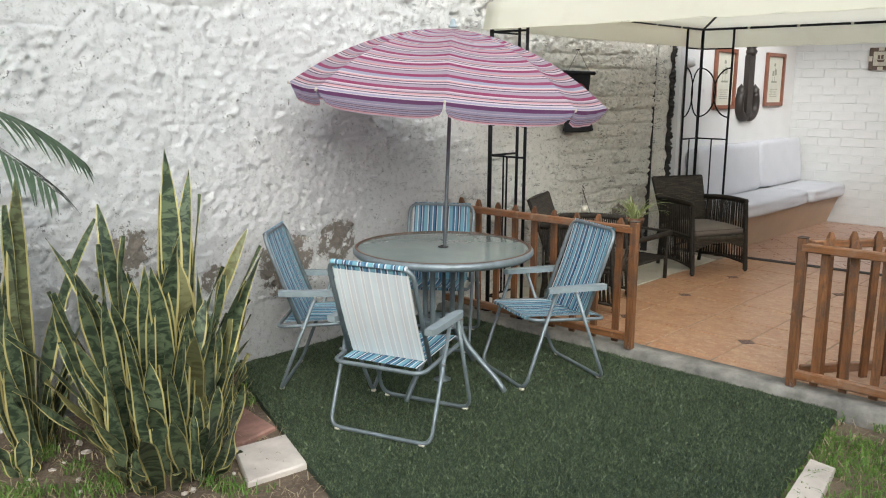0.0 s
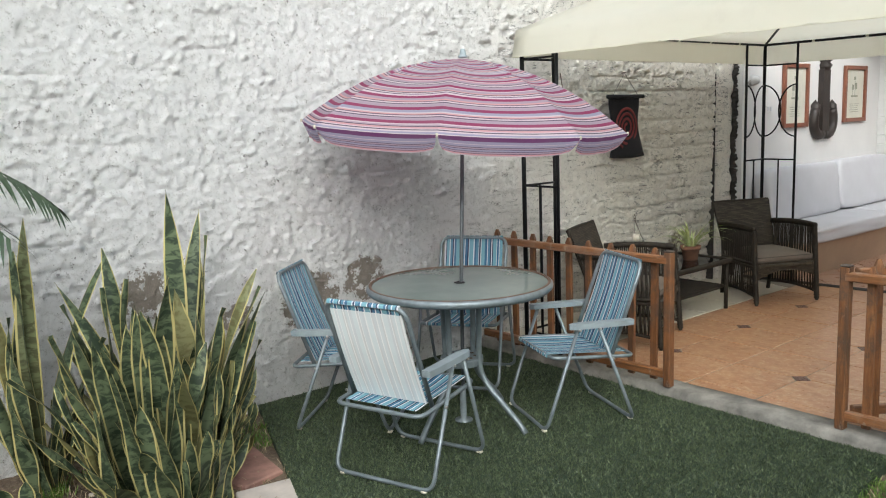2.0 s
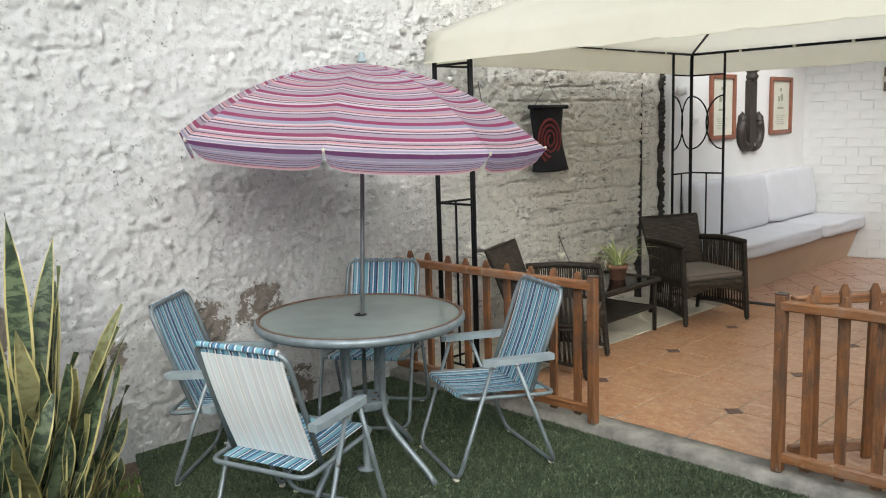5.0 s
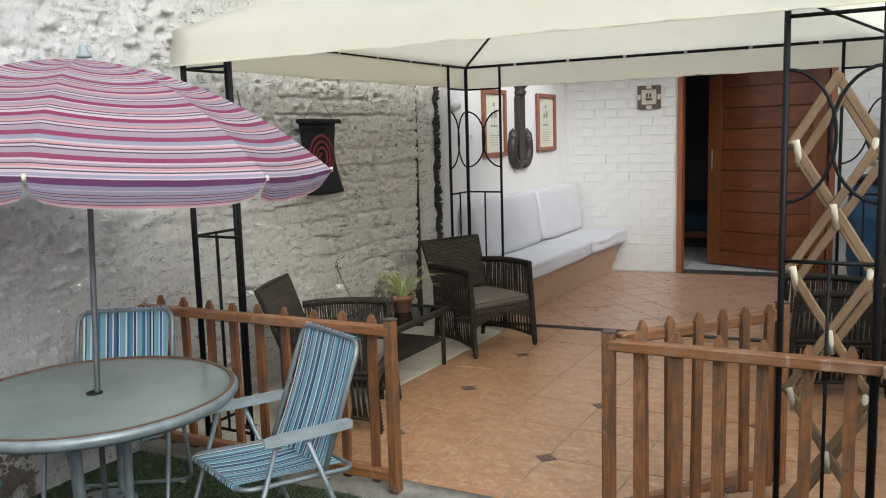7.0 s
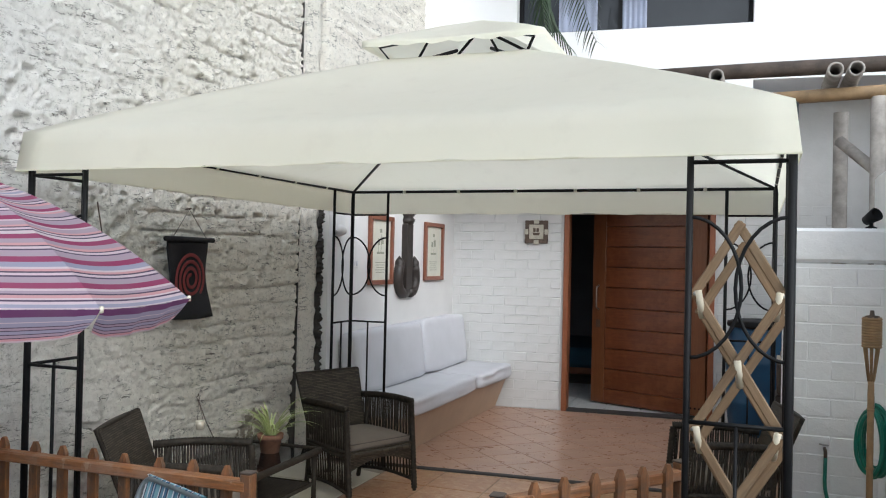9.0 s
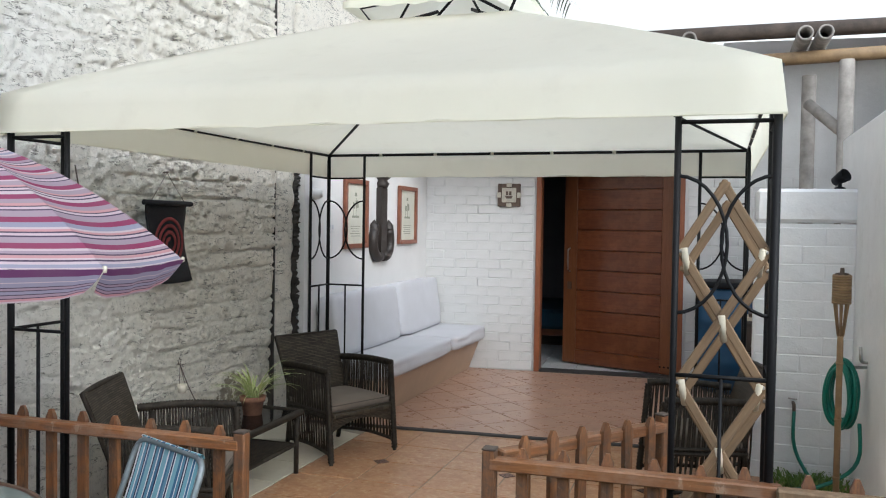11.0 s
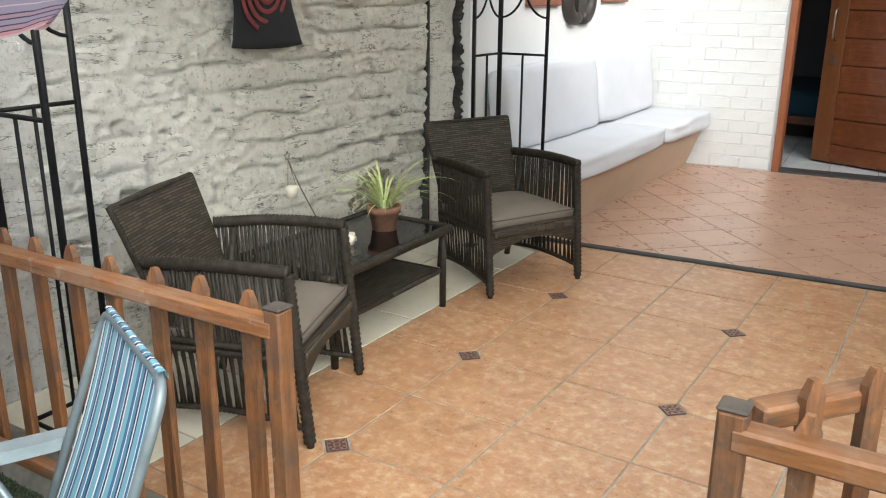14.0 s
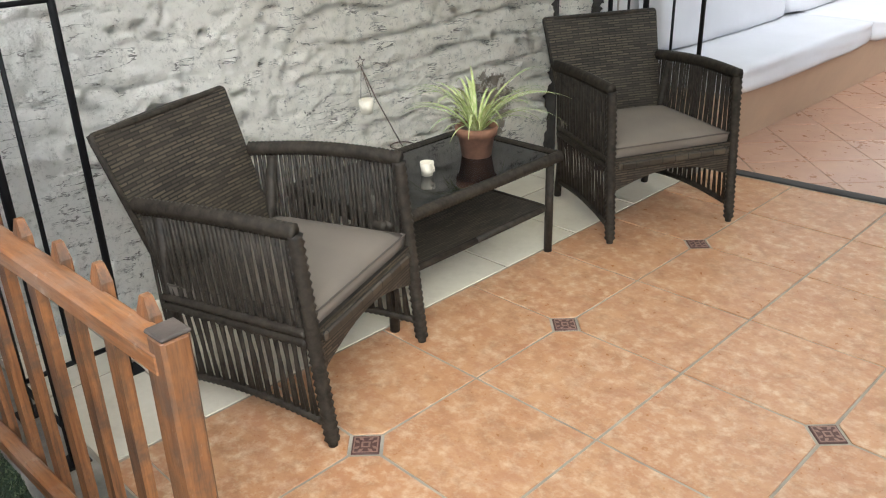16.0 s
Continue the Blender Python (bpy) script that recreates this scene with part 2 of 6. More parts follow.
def make_weave(name, along=2):
    """Close woven strips as seen on the seat backs."""
    n = Nodes(name)
    w = n.t.nodes.new("ShaderNodeTexBrick")
    vec = n.space((1, 1, 1), "Object", (0, 0, 0) if along == 0 else (radians(90), 0, 0))
    n.t.links.new(vec, w.inputs["Vector"])
    for k, v in (("Scale", 1.0), ("Brick Width", 0.062), ("Row Height", 0.0105), ("Mortar Size", 0.0022), ("Bias", 0.0)):
        w.inputs[k].default_value = v
    w.inputs["Color1"].default_value = (0.080, 0.064, 0.045, 1)
    w.inputs["Color2"].default_value = (0.024, 0.019, 0.014, 1)
    w.inputs["Mortar"].default_value = (0.008, 0.007, 0.006, 1)
    col = n.mix(n.maths("MULTIPLY", n.step(n.noise(8, 4), 0.4, 0.8), 0.4), w.outputs["Color"], (0.062, 0.051, 0.038))
    return n.done(col, 0.55, n.bump(w.outputs["Fac"], -0.8, 0.004), 0.0, Specular_IOR_Level=0.28)


def make_turf():
    n = Nodes("artificial_turf")
    col = n.mix(n.step(n.noise(3, 5), 0.3, 0.7), (0.020, 0.034, 0.016), (0.036, 0.056, 0.027))
    col = n.mix(n.step(n.noise(220, 2), 0.45, 0.7), col, (0.05, 0.085, 0.048))
    return n.done(col, 0.85, n.bump(n.noise(260, 3), 0.9, 0.01))


def make_blade(name, a, b):
    n = Nodes(name)
    g = n.node("ShaderNodeNewGeometry", "Random Per Island")
    return n.done(n.mix(g, a, b), 0.6)


def make_soil():
    n = Nodes("dry_garden_soil")
    col = n.mix(n.step(n.noise(4, 6), 0.35, 0.65), (0.085, 0.058, 0.038), (0.17, 0.125, 0.085))
    col = n.mix(n.maths("MULTIPLY", n.step(n.noise(45, 4), 0.5, 0.7), 0.6), col, (0.24, 0.19, 0.13))
    return n.done(col, 0.95, n.bump(n.noise(30, 5), 0.9, 0.03))


def make_glass_top():
    n = Nodes("frosted_table_glass")
    col = n.mix(n.step(n.noise(3, 5), 0.3, 0.7), (0.15, 0.195, 0.178), (0.21, 0.255, 0.235))
    return n.done(col, n.step(n.maths("ADD", n.maths("MULTIPLY", n.noise(5, 5), 0.20), -0.01), 0, 1), None, 0.0, IOR=1.5)


def make_brick_paint(name, a, b):
    n = Nodes(name)
    col = n.mix(n.step(n.noise(5, 5), 0.3, 0.75), a, b)
    col = n.mix(n.maths("MULTIPLY", n.step(n.noise(3.2, 6, 0.7), 0.56, 0.75), 0.3), col, (0.56, 0.545, 0.51))
    return n.done(col, 0.65, n.bump(n.maths("ADD", n.noise(14, 5), n.maths("MULTIPLY", n.noise(80, 3), 0.3)), 0.4, 0.012))


def lerp3(a, b, t):
    return tuple(x + (y - x) * t for x, y in zip(a, b))


PLASTER = make_plaster()
# one white paint in two copies; the brighter one carries the yard's light
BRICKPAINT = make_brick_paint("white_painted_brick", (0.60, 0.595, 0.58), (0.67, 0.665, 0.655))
LITPAINT = make_brick_paint("lit_white_wall_paint", (0.84, 0.84, 0.835), (0.90, 0.90, 0.895))
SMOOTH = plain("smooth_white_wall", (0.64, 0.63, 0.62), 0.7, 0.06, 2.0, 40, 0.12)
FACADE = plain("white_facade_paint", (0.82, 0.82, 0.83), 0.7, 0.05, 1.5, 30, 0.08)
# grey that holds the side yard's shade; also used on a hidden wall core
SHADED = plain("shade_grey_render", (0.42, 0.415, 0.41), 0.85, 0.2, 2.0, 50, 0.3)
DARKJOINT = plain("dark_mortar_and_shade", (0.05, 0.045, 0.04), 0.95, 0.5, 12, 70, 0.9)
CANOPY = make_canopy()
BLACK = plain("black_powder_coat", (0.006, 0.006, 0.007), 0.55, 0.4, 20, 150, 0.1, Specular_IOR_Level=0.22)
FENCEWOOD = make_wood("varnished_pine", (0.13, 0.050, 0.018), (0.33, 0.145, 0.055), (0.070, 0.050, 0.038), 0.85, 0.5, 2, True, True)
FENCERAIL = make_wood("varnished_pine_rail", (0.16, 0.06, 0.020), (0.34, 0.15, 0.055), (0.27, 0.19, 0.14), 0.5, 0.45, 0, True, True)
LATTICE = make_wood("raw_softwood", (0.17, 0.105, 0.055), (0.31, 0.205, 0.115), (0.2, 0.16, 0.11), 0.3, 0.65)
DOORWOOD = make_wood("red_brown_cedar", (0.10, 0.026, 0.009), (0.185, 0.055, 0.019), (0.27, 0.105, 0.042), 0.3, 0.3, 0)
DOORSTILE = make_wood("cedar_stile", (0.155, 0.052, 0.018), (0.24, 0.09, 0.034), (0.15, 0.05, 0.02), 0.3, 0.36, 2)
JAMB = make_wood("orange_brown_jamb", (0.20, 0.060, 0.022), (0.29, 0.10, 0.04), (0.2, 0.07, 0.03), 0.3, 0.42, 2, False)
TERRACOTTA = make_tile("terracotta_tile", (0.365, 0.175, 0.083), (0.465, 0.272, 0.145), (0.545, 0.40, 0.27), 0.26, 5.2, 0.75, 0.9, (0.345, 0.163, 0.087))
PINKTILE = make_tile("dusty_pink_tile", (0.36, 0.21, 0.145), (0.48, 0.305, 0.215), (0.50, 0.345, 0.25), 0.24, 2.6, 0.22, 0.3)
CREAMTILE = make_tile("cream_tile", (0.54, 0.49, 0.39), (0.61, 0.565, 0.46), (0.64, 0.60, 0.50), 0.3, 5.0, 0.25, 0.4)
WHITETILE = make_tile("pale_interior_tile", (0.55, 0.56, 0.55), (0.62, 0.63, 0.62), (0.66, 0.66, 0.65), 0.25)
GROUT = plain("grey_grout", (0.31, 0.275, 0.225), 0.9, 0.3, 8, 90, 0.3)
INSET = plain("brown_relief_tile", (0.075, 0.034, 0.028), 0.62, 0.3, 40, 120, 0.3)
INSETLINE = plain("pale_tile_ornament", (0.22, 0.13, 0.10), 0.45, 0.3, 40, 120, 0.2)
CONCRETE = plain("worn_kerb_concrete", (0.27, 0.255, 0.225), 0.92, 0.6, 7, 45, 0.9)
STRIP = plain("dark_rubber_strip", (0.045, 0.042, 0.04), 0.7, 0.4, 10, 90, 0.4)
REDSTONE = plain("red_stained_paver", (0.36, 0.20, 0.155), 0.8, 0.45, 7, 60, 0.4)
PALESTONE = plain("pale_stone_paver", (0.56, 0.50, 0.44), 0.8, 0.25, 6, 60, 0.35)
TURF = make_turf()
TURFBLADE = make_blade("turf_fibre", (0.010, 0.021, 0.009), (0.118, 0.152, 0.072))
GRASSBLADE = make_blade("lawn_blade", (0.06, 0.13, 0.018), (0.17, 0.27, 0.05))
STRAW = make_blade("dry_straw", (0.25, 0.19, 0.11), (0.42, 0.34, 0.22))
SOIL = make_soil()
TUBE = plain("grey_blue_painted_tube", (0.20, 0.235, 0.25), 0.38, 0.3, 14, 120, 0.1, 0.35)
POLEGREY = plain("dark_grey_pole_paint", (0.085, 0.095, 0.10), 0.45, 0.3, 14, 120, 0.1, 0.2)
ARMGREY = plain("grey_blue_plastic", (0.24, 0.285, 0.30), 0.5, 0.2, 12, 120, 0.1)
RUST = plain("rusted_steel_edge", (0.115, 0.070, 0.045), 0.7, 0.5, 30, 120, 0.4)
GLASSTOP = make_glass_top()
WICKER = make_wicker()
WEAVE = make_weave("woven_wicker_panel", 2)
WEAVETOP = make_weave("woven_wicker_shelf", 0)
TAUPE = plain("taupe_cushion_cloth", (0.135, 0.112, 0.092), 0.9, 0.15, 5, 300, 0.2)
PIPING = plain("taupe_piping", (0.07, 0.058, 0.048), 0.9, 0.2, 5, 200, 0.2)
BLACKGLASS = plain("black_table_glass", (0.008, 0.008, 0.009), 0.06, 0.3, 6, 30, 0.0)
CLAY = plain("weathered_clay", (0.26, 0.125, 0.075), 0.85, 0.45, 16, 90, 0.3)
WAX = plain("pale_candle_glass", (0.62, 0.57, 0.47), 0.35, 0.15, 20, 90, 0.05)
WIRE = plain("rusty_wire", (0.10, 0.07, 0.05), 0.6, 0.4, 30, 100, 0.2)
WHITECLOTH = plain("white_cotton_cover", (0.56, 0.56, 0.59), 0.9, 0.05, 4, 260, 0.2)
BENCHTAN = plain("tan_bench_plaster", (0.47, 0.35, 0.25), 0.6, 0.12, 3, 50, 0.15)
OLDIRON = plain("dark_carved_wood", (0.030, 0.022, 0.018), 0.5, 0.5, 12, 70, 0.4)
FRAMEWOOD = plain("reddish_picture_frame", (0.20, 0.07, 0.038), 0.45, 0.3, 20, 90, 0.2)
PAPER = plain("aged_print_paper", (0.55, 0.54, 0.46), 0.5, 0.12, 6, 60, 0.03)
INK = plain("grey_green_ink", (0.26, 0.27, 0.21), 0.7, 0.3, 30, 90, 0.0)
CERAMIC = plain("cream_ceramic", (0.50, 0.46, 0.38), 0.35, 0.2, 20, 90, 0.1)
CERAMICDARK = plain("brown_ceramic_edge", (0.10, 0.065, 0.045), 0.4, 0.3, 30, 90, 0.2)
BLACKFELT = plain("black_wool_felt", (0.011, 0.011, 0.014), 0.95, 0.3, 20, 300, 0.4)
REDFELT = plain("dull_red_felt", (0.16, 0.028, 0.030), 0.95, 0.3, 20, 300, 0.4)
BLUEPLASTIC = plain("blue_barrel_plastic", (0.008, 0.062, 0.14), 0.4, 0.25, 5, 60, 0.1)
HOSE = plain("green_hose_rubber", (0.01, 0.16, 0.11), 0.4, 0.25, 10, 80, 0.1)
BAMBOO = plain("dry_bamboo", (0.33, 0.22, 0.115), 0.55, 0.35, 9, 90, 0.2)
GREYPOLE = plain("weathered_grey_pole", (0.36, 0.33, 0.30), 0.8, 0.45, 7, 70, 0.4)
LOG = plain("dark_weathered_log", (0.085, 0.065, 0.052), 0.8, 0.5, 8, 60, 0.6)
STEEL = plain("brushed_steel", (0.5, 0.49, 0.47), 0.3, 0.15, 20, 150, 0.05, 1.0)
PEG = plain("cream_plastic_peg", (0.66, 0.60, 0.47), 0.5, 0.15, 20, 80, 0.05)
DARKROOM = plain("dimmed_room_paint", (0.13, 0.13, 0.14), 0.8, 0.2, 2, 40, 0.1)
BEDBLUE = plain("dark_teal_bedspread", (0.01, 0.045, 0.075), 0.9, 0.2, 5, 90, 0.2)
WINGLASS = plain("dark_window_glass", (0.02, 0.022, 0.026), 0.08, 0.2, 2, 20, 0.0)
CURTAIN = plain("pale_blue_curtain", (0.36, 0.40, 0.52), 0.9, 0.2, 4, 60, 0.1)
SNAKELEAF = make_leaf("banded_sword_leaf", (0.105, 0.135, 0.074), (0.028, 0.043, 0.025), (0.46, 0.40, 0.165))
SPIDERLEAF = make_leaf("pale_striped_leaf", (0.58, 0.60, 0.33), (0.42, 0.49, 0.18), (0.24, 0.36, 0.09))
PALMLEAF = plain("palm_green", (0.040, 0.066, 0.032), 0.45, 0.4, 8, 60, 0.1)
BARK = plain("palm_bark", (0.13, 0.09, 0.06), 0.9, 0.5, 12, 60, 0.6)

P1, P2, P3, P4, P5, P6 = (0.72, 0.60, 0.64), (0.32, 0.03, 0.12), (0.38, 0.37, 0.50), (0.075, 0.04, 0.095), (0.68, 0.36, 0.38), (0.46, 0.35, 0.43)
PV = (0.16, 0.03, 0.15)
CROWN_STRIPES = [(0.0, P6), (0.03, P2), (0.058, P1), (0.07, P5), (0.085, P6), (0.12, P4), (0.13, P1), (0.15, P4), (0.158, P6), (0.20, P2), (0.238, P1), (0.25, P6),
                 (0.285, P5), (0.30, P4), (0.31, P1), (0.325, P4), (0.335, P1), (0.36, P2), (0.397, P6), (0.43, P5), (0.45, P4), (0.458, P1), (0.475, P4), (0.485, P6),
                 (0.50, P6), (0.53, P2), (0.568, P3), (0.60, P1), (0.615, P5), (0.63, P4), (0.64, P1), (0.655, P4), (0.665, P6), (0.70, P2), (0.735, P1), (0.75, P6),
                 (0.765, P4), (0.773, P5), (0.79, P1), (0.80, P4), (0.81, P1), (0.825, P3), (0.845, P1), (0.853, PV), (0.886, P3), (0.908, P1), (0.912, P3), (0.928, P4), (0.932, P6), (0.942, P4), (0.946, P3), (0.960, P4), (0.964, P6), (0.976, P4), (0.980, P5), (0.99, P1)]
PANEL_STRIPES = [q for q in CROWN_STRIPES if q[0] < 0.84] + [(0.845, P1), (0.86, P6), (0.885, P2), (0.922, P6), (0.945, P4), (0.953, P1), (0.968, P4), (0.978, P5)]
PANEL = make_stripes("pink_striped_canvas", PANEL_STRIPES, "UV", 0.03)
CROWN = make_stripes("pink_violet_striped_canvas", CROWN_STRIPES, "UV", 0.04)
C1, C2, C3, C4, C5 = (0.70, 0.72, 0.73), (0.010, 0.026, 0.075), (0.035, 0.13, 0.24), (0.17, 0.37, 0.45), (0.09, 0.23, 0.33)
SEAT_STRIPES = [(0.0, C4), (0.05, C1), (0.06, C3), (0.09, C1), (0.10, C4), (0.16, C2), (0.175, C1), (0.19, C2), (0.21, C5), (0.25, C1), (0.26, C3), (0.30, C4), (0.36, C1), (0.375, C2), (0.40, C1), (0.41, C5), (0.45, C3), (0.48, C1),
                (0.50, C4), (0.57, C1), (0.58, C2), (0.60, C3), (0.64, C1), (0.655, C5), (0.70, C2), (0.72, C1), (0.735, C4), (0.80, C3), (0.83, C1), (0.84, C2), (0.86, C5), (0.90, C1), (0.915, C4), (0.96, C2), (0.975, C1)]
SLING = make_stripes("blue_striped_sling", SEAT_STRIPES, "UV", 0.0, 0.10)
SLINGBACK = make_stripes("faded_sling_reverse", SEAT_STRIPES, "UV", 0.74, 0.08)


# ---- mesh helpers ----
def part(name, bm, material, parent=None, label="", smooth=False, at=None, kind=""):
    """Links a bmesh as one mesh object, under a thing or under a part."""
    me = bpy.data.meshes.new(name)
    bm.normal_update()
    bm.to_mesh(me)
    bm.free()
    me.materials.append(material)
    if smooth:
        me.polygons.foreach_set("use_smooth", [True] * len(me.polygons))
    ob = new(name, me)
    if parent is not None:
        ob.parent = parent
    if at is not None:
        ob.matrix_basis = at
    return tagged(ob, label, kind=kind)


def again(ob, name, m, parent):
    """Another object on the same mesh."""
    o = new(name, ob.data)
    o.parent = parent
    o.matrix_basis = m
    return o


def thing(name, m, label, category, group="", kind=""):
    ob = new(name)
    ob.empty_display_size = 0.1
    ob.matrix_basis = m
    return tagged(ob, label, category, group, kind)


def bm_new():
    return bmesh.new()


def box(bm, c, s, m=None, bevel=0.0):
    """A box of centre c and size s, with bevelled edges."""
    w = Matrix.Translation(c) @ Matrix.Diagonal((*s, 1))
    if m is not None:
        w = m @ w
    r = bmesh.ops.create_cube(bm, size=1.0, matrix=w)
    if bevel:
        es = {e for v in r["verts"] for e in v.link_edges}
        bmesh.ops.bevel(bm, geom=list(es), offset=bevel, segments=1, affect="EDGES")
    return bm


def ring_frame(p, q):
    t = (q - p).normalized()
    a = Vector((0, 0, 1)) if abs(t.z) < 0.9 else Vector((1, 0, 0))
    u = t.cross(a).normalized()
    return u, t.cross(u)


def tube(bm, pts, r, seg=8, closed=False, flat=1.0):
    """A tube swept along points; r may be a list."""
    pts = [Vector(p) for p in pts]
    n = len(pts)
    rs = r if isinstance(r, (list, tuple)) else [r] * n
    rings = []
    u = None
    for i, p in enumerate(pts):
        a = pts[i - 1] if (i > 0 or closed) else p
        b = pts[(i + 1) % n] if (i < n - 1 or closed) else p
        t = (b - a).normalized()
        if u is None:
            u, _ = ring_frame(a, b)
        u = (u - t * u.dot(t))
        if u.length < 1e-6:
            u, _ = ring_frame(a, b)
        u.normalize()
        v = t.cross(u)
        rings.append([bm.verts.new(p + (u * math.cos(k * math.tau / seg) + v * math.sin(k * math.tau / seg) * flat) * rs[i]) for k in range(seg)])
    for i in range(n if closed else n - 1):
        A, B = rings[i], rings[(i + 1) % n]
        for k in range(seg):
            bm.faces.new((A[k], A[(k + 1) % seg], B[(k + 1) % seg], B[k]))
    if not closed:
        bm.faces.new(rings[0][::-1])
        bm.faces.new(rings[-1])
    return bm


def rounded(pts, r=0.05, n=5):
    """Rounds the inner corners of a polyline."""
    pts = [Vector(p) for p in pts]
    out = [pts[0]]
    for a, b, c in zip(pts, pts[1:], pts[2:]):
        k = min(r, (a - b).length * 0.49, (c - b).length * 0.49)
        p, q = b + (a - b).normalized() * k, b + (c - b).normalized() * k
        for i in range(n + 1):
            t = i / n
            out.append(p * (1 - t) ** 2 + b * 2 * t * (1 - t) + q * t * t)
    return out + [pts[-1]]


def lathe(bm, prof, seg=24, m=None):
    """A turned body from (radius, height) pairs."""
    rings = []
    for r, z in prof:
        if r < 1e-5:
            rings.append([bm.verts.new((0, 0, z))])
        else:
            rings.append([bm.verts.new((r * math.cos(k * math.tau / seg), r * math.sin(k * math.tau / seg), z)) for k in range(seg)])
    for A, B in zip(rings, rings[1:]):
        for k in range(seg):
            q = [A[k % len(A)], A[(k + 1) % len(A)], B[(k + 1) % len(B)], B[k % len(B)]]
            q = list(dict.fromkeys(q))
            if len(q) > 2:
                bm.faces.new(q)
    if m is not None:
        bmesh.ops.transform(bm, matrix=m, verts=bm.verts)
    return bm


def prism(bm, poly, z0, z1, bevel=0.0, m=None):
    """An upright block on a polygon (x, y), its top edge chamfered."""
    lo = [bm.verts.new((x, y, z0)) for x, y in poly]
    if bevel:
        cx, cy = sum(p[0] for p in poly) / len(poly), sum(p[1] for p in poly) / len(poly)
        md = [bm.verts.new((x, y, z1 - bevel)) for x, y in poly]
        hi = []
        for x, y in poly:
            d = math.hypot(cx - x, cy - y) or 1
            hi.append(bm.verts.new((x + (cx - x) / d * bevel * 1.3, y + (cy - y) / d * bevel * 1.3, z1)))
        loops = [lo, md, hi]
    else:
        hi = [bm.verts.new((x, y, z1)) for x, y in poly]
        loops = [lo, hi]
    n = len(poly)
    for A, B in zip(loops, loops[1:]):
        for k in range(n):
            bm.faces.new((A[k], A[(k + 1) % n], B[(k + 1) % n], B[k]))
    bm.faces.new(loops[-1])
    bm.faces.new(lo[::-1])
    if m is not None:
        bmesh.ops.transform(bm, matrix=m, verts=bm.verts)
    return bm


def clip(poly, region):
    """The part of a polygon inside a convex region, both anticlockwise."""
    out = list(poly)
    for (ax, ay), (bx, by) in zip(region, region[1:] + region[:1]):
        src, out = out, []
        for (px, py), (qx, qy) in zip(src, src[1:] + src[:1]):
            dp = (bx - ax) * (py - ay) - (by - ay) * (px - ax)
            dq = (bx - ax) * (qy - ay) - (by - ay) * (qx - ax)
            if dp >= 0:
                out.append((px, py))
            if (dp >= 0) != (dq >= 0):
                t = dp / (dp - dq)
                out.append((px + (qx - px) * t, py + (qy - py) * t))
        if not out:
            return []
    return out


def area(poly):
    return 0.5 * sum(a[0] * b[1] - b[0] * a[1] for a, b in zip(poly, poly[1:] + poly[:1]))


def grid_mesh(P):
    """Vertices and quads of a (rows, columns, 3) grid."""
    h, w = P.shape[:2]
    i = np.arange(h * w).reshape(h, w)
    F = np.stack([i[:-1, :-1], i[:-1, 1:], i[1:, 1:], i[1:, :-1]], -1).reshape(-1, 4)
    return P.reshape(-1, 3), F


def mesh_part(name, V, F, material, parent=None, label="", smooth=True, kind="", uv=None):
    me = bpy.data.meshes.new(name)
    V = V.tolist() if isinstance(V, np.ndarray) else [tuple(map(float, v)) for v in V]
    F = F.tolist() if isinstance(F, np.ndarray) else [tuple(map(int, f)) for f in F]
    me.from_pydata(V, [], F)
    me.materials.append(material)
    if smooth:
        me.polygons.foreach_set("use_smooth", [True] * len(me.polygons))
    if uv is not None:
        lay = me.uv_layers.new(name="UVMap")
        idx = np.empty(len(me.loops), dtype=np.int32)
        me.loops.foreach_get("vertex_index", idx)
        lay.data.foreach_set("uv", np.asarray(uv, dtype=np.float32)[idx].ravel())
    me.update()
    ob = new(name, me)
    if parent is not None:
        ob.parent = parent
    return tagged(ob, label, kind=kind)


def lattice_noise(shape, cells, seed):
    """Smooth noise over a grid, in -1..1, with that many cells each way."""
    rng = np.random.RandomState(seed)
    ch, cw = cells
    g = rng.rand(ch + 3, cw + 3) * 2 - 1
    y, x = np.linspace(0, ch, shape[0]), np.linspace(0, cw, shape[1])
    yi, xi = np.minimum(y.astype(int), ch - 1 + 1), np.minimum(x.astype(int), cw)
    fy, fx = (y - yi)[:, None], (x - xi)[None, :]
    fy, fx = fy * fy * (3 - 2 * fy), fx * fx * (3 - 2 * fx)
    a, b = g[np.ix_(yi, xi)], g[np.ix_(yi, xi + 1)]
    c, d = g[np.ix_(yi + 1, xi)], g[np.ix_(yi + 1, xi + 1)]
    return (a * (1 - fx) + b * fx) * (1 - fy) + (c * (1 - fx) + d * fx) * fy


rnd = random.Random(7)
TURFZ = -0.05


# ---- ground ----
def ground():
    w = 160
    x, y = np.linspace(-9, 9, w), np.linspace(-8, 12, w)
    X, Y = np.meshgrid(x, y)
    Z = -0.09 + 0.015 * lattice_noise((w, w), (60, 60), 3)
    Z[Y > 3.9] = -0.11
    V, F = grid_mesh(np.stack([X, Y, Z], -1))
    V, F = list(V), list(F)
    k = len(V)
    # the same sheet goes on to the horizon
    for a in ((-9, -8), (9, -8), (9, 12), (-9, 12)):
        V.append((a[0], a[1], -0.11))
    for a in ((-400, -400), (400, -400), (400, 400), (-400, 400)):
        V.append((a[0], a[1], -0.11))
    for i in range(4):
        j = (i + 1) % 4
        F.append((k + i, k + 4 + i, k + 4 + j, k + j))
    ob = mesh_part("ground", V, F, SOIL, None, "bare brown garden soil with dry patches", True, "structure")
    return tagged(ob, category="ground")


ground()

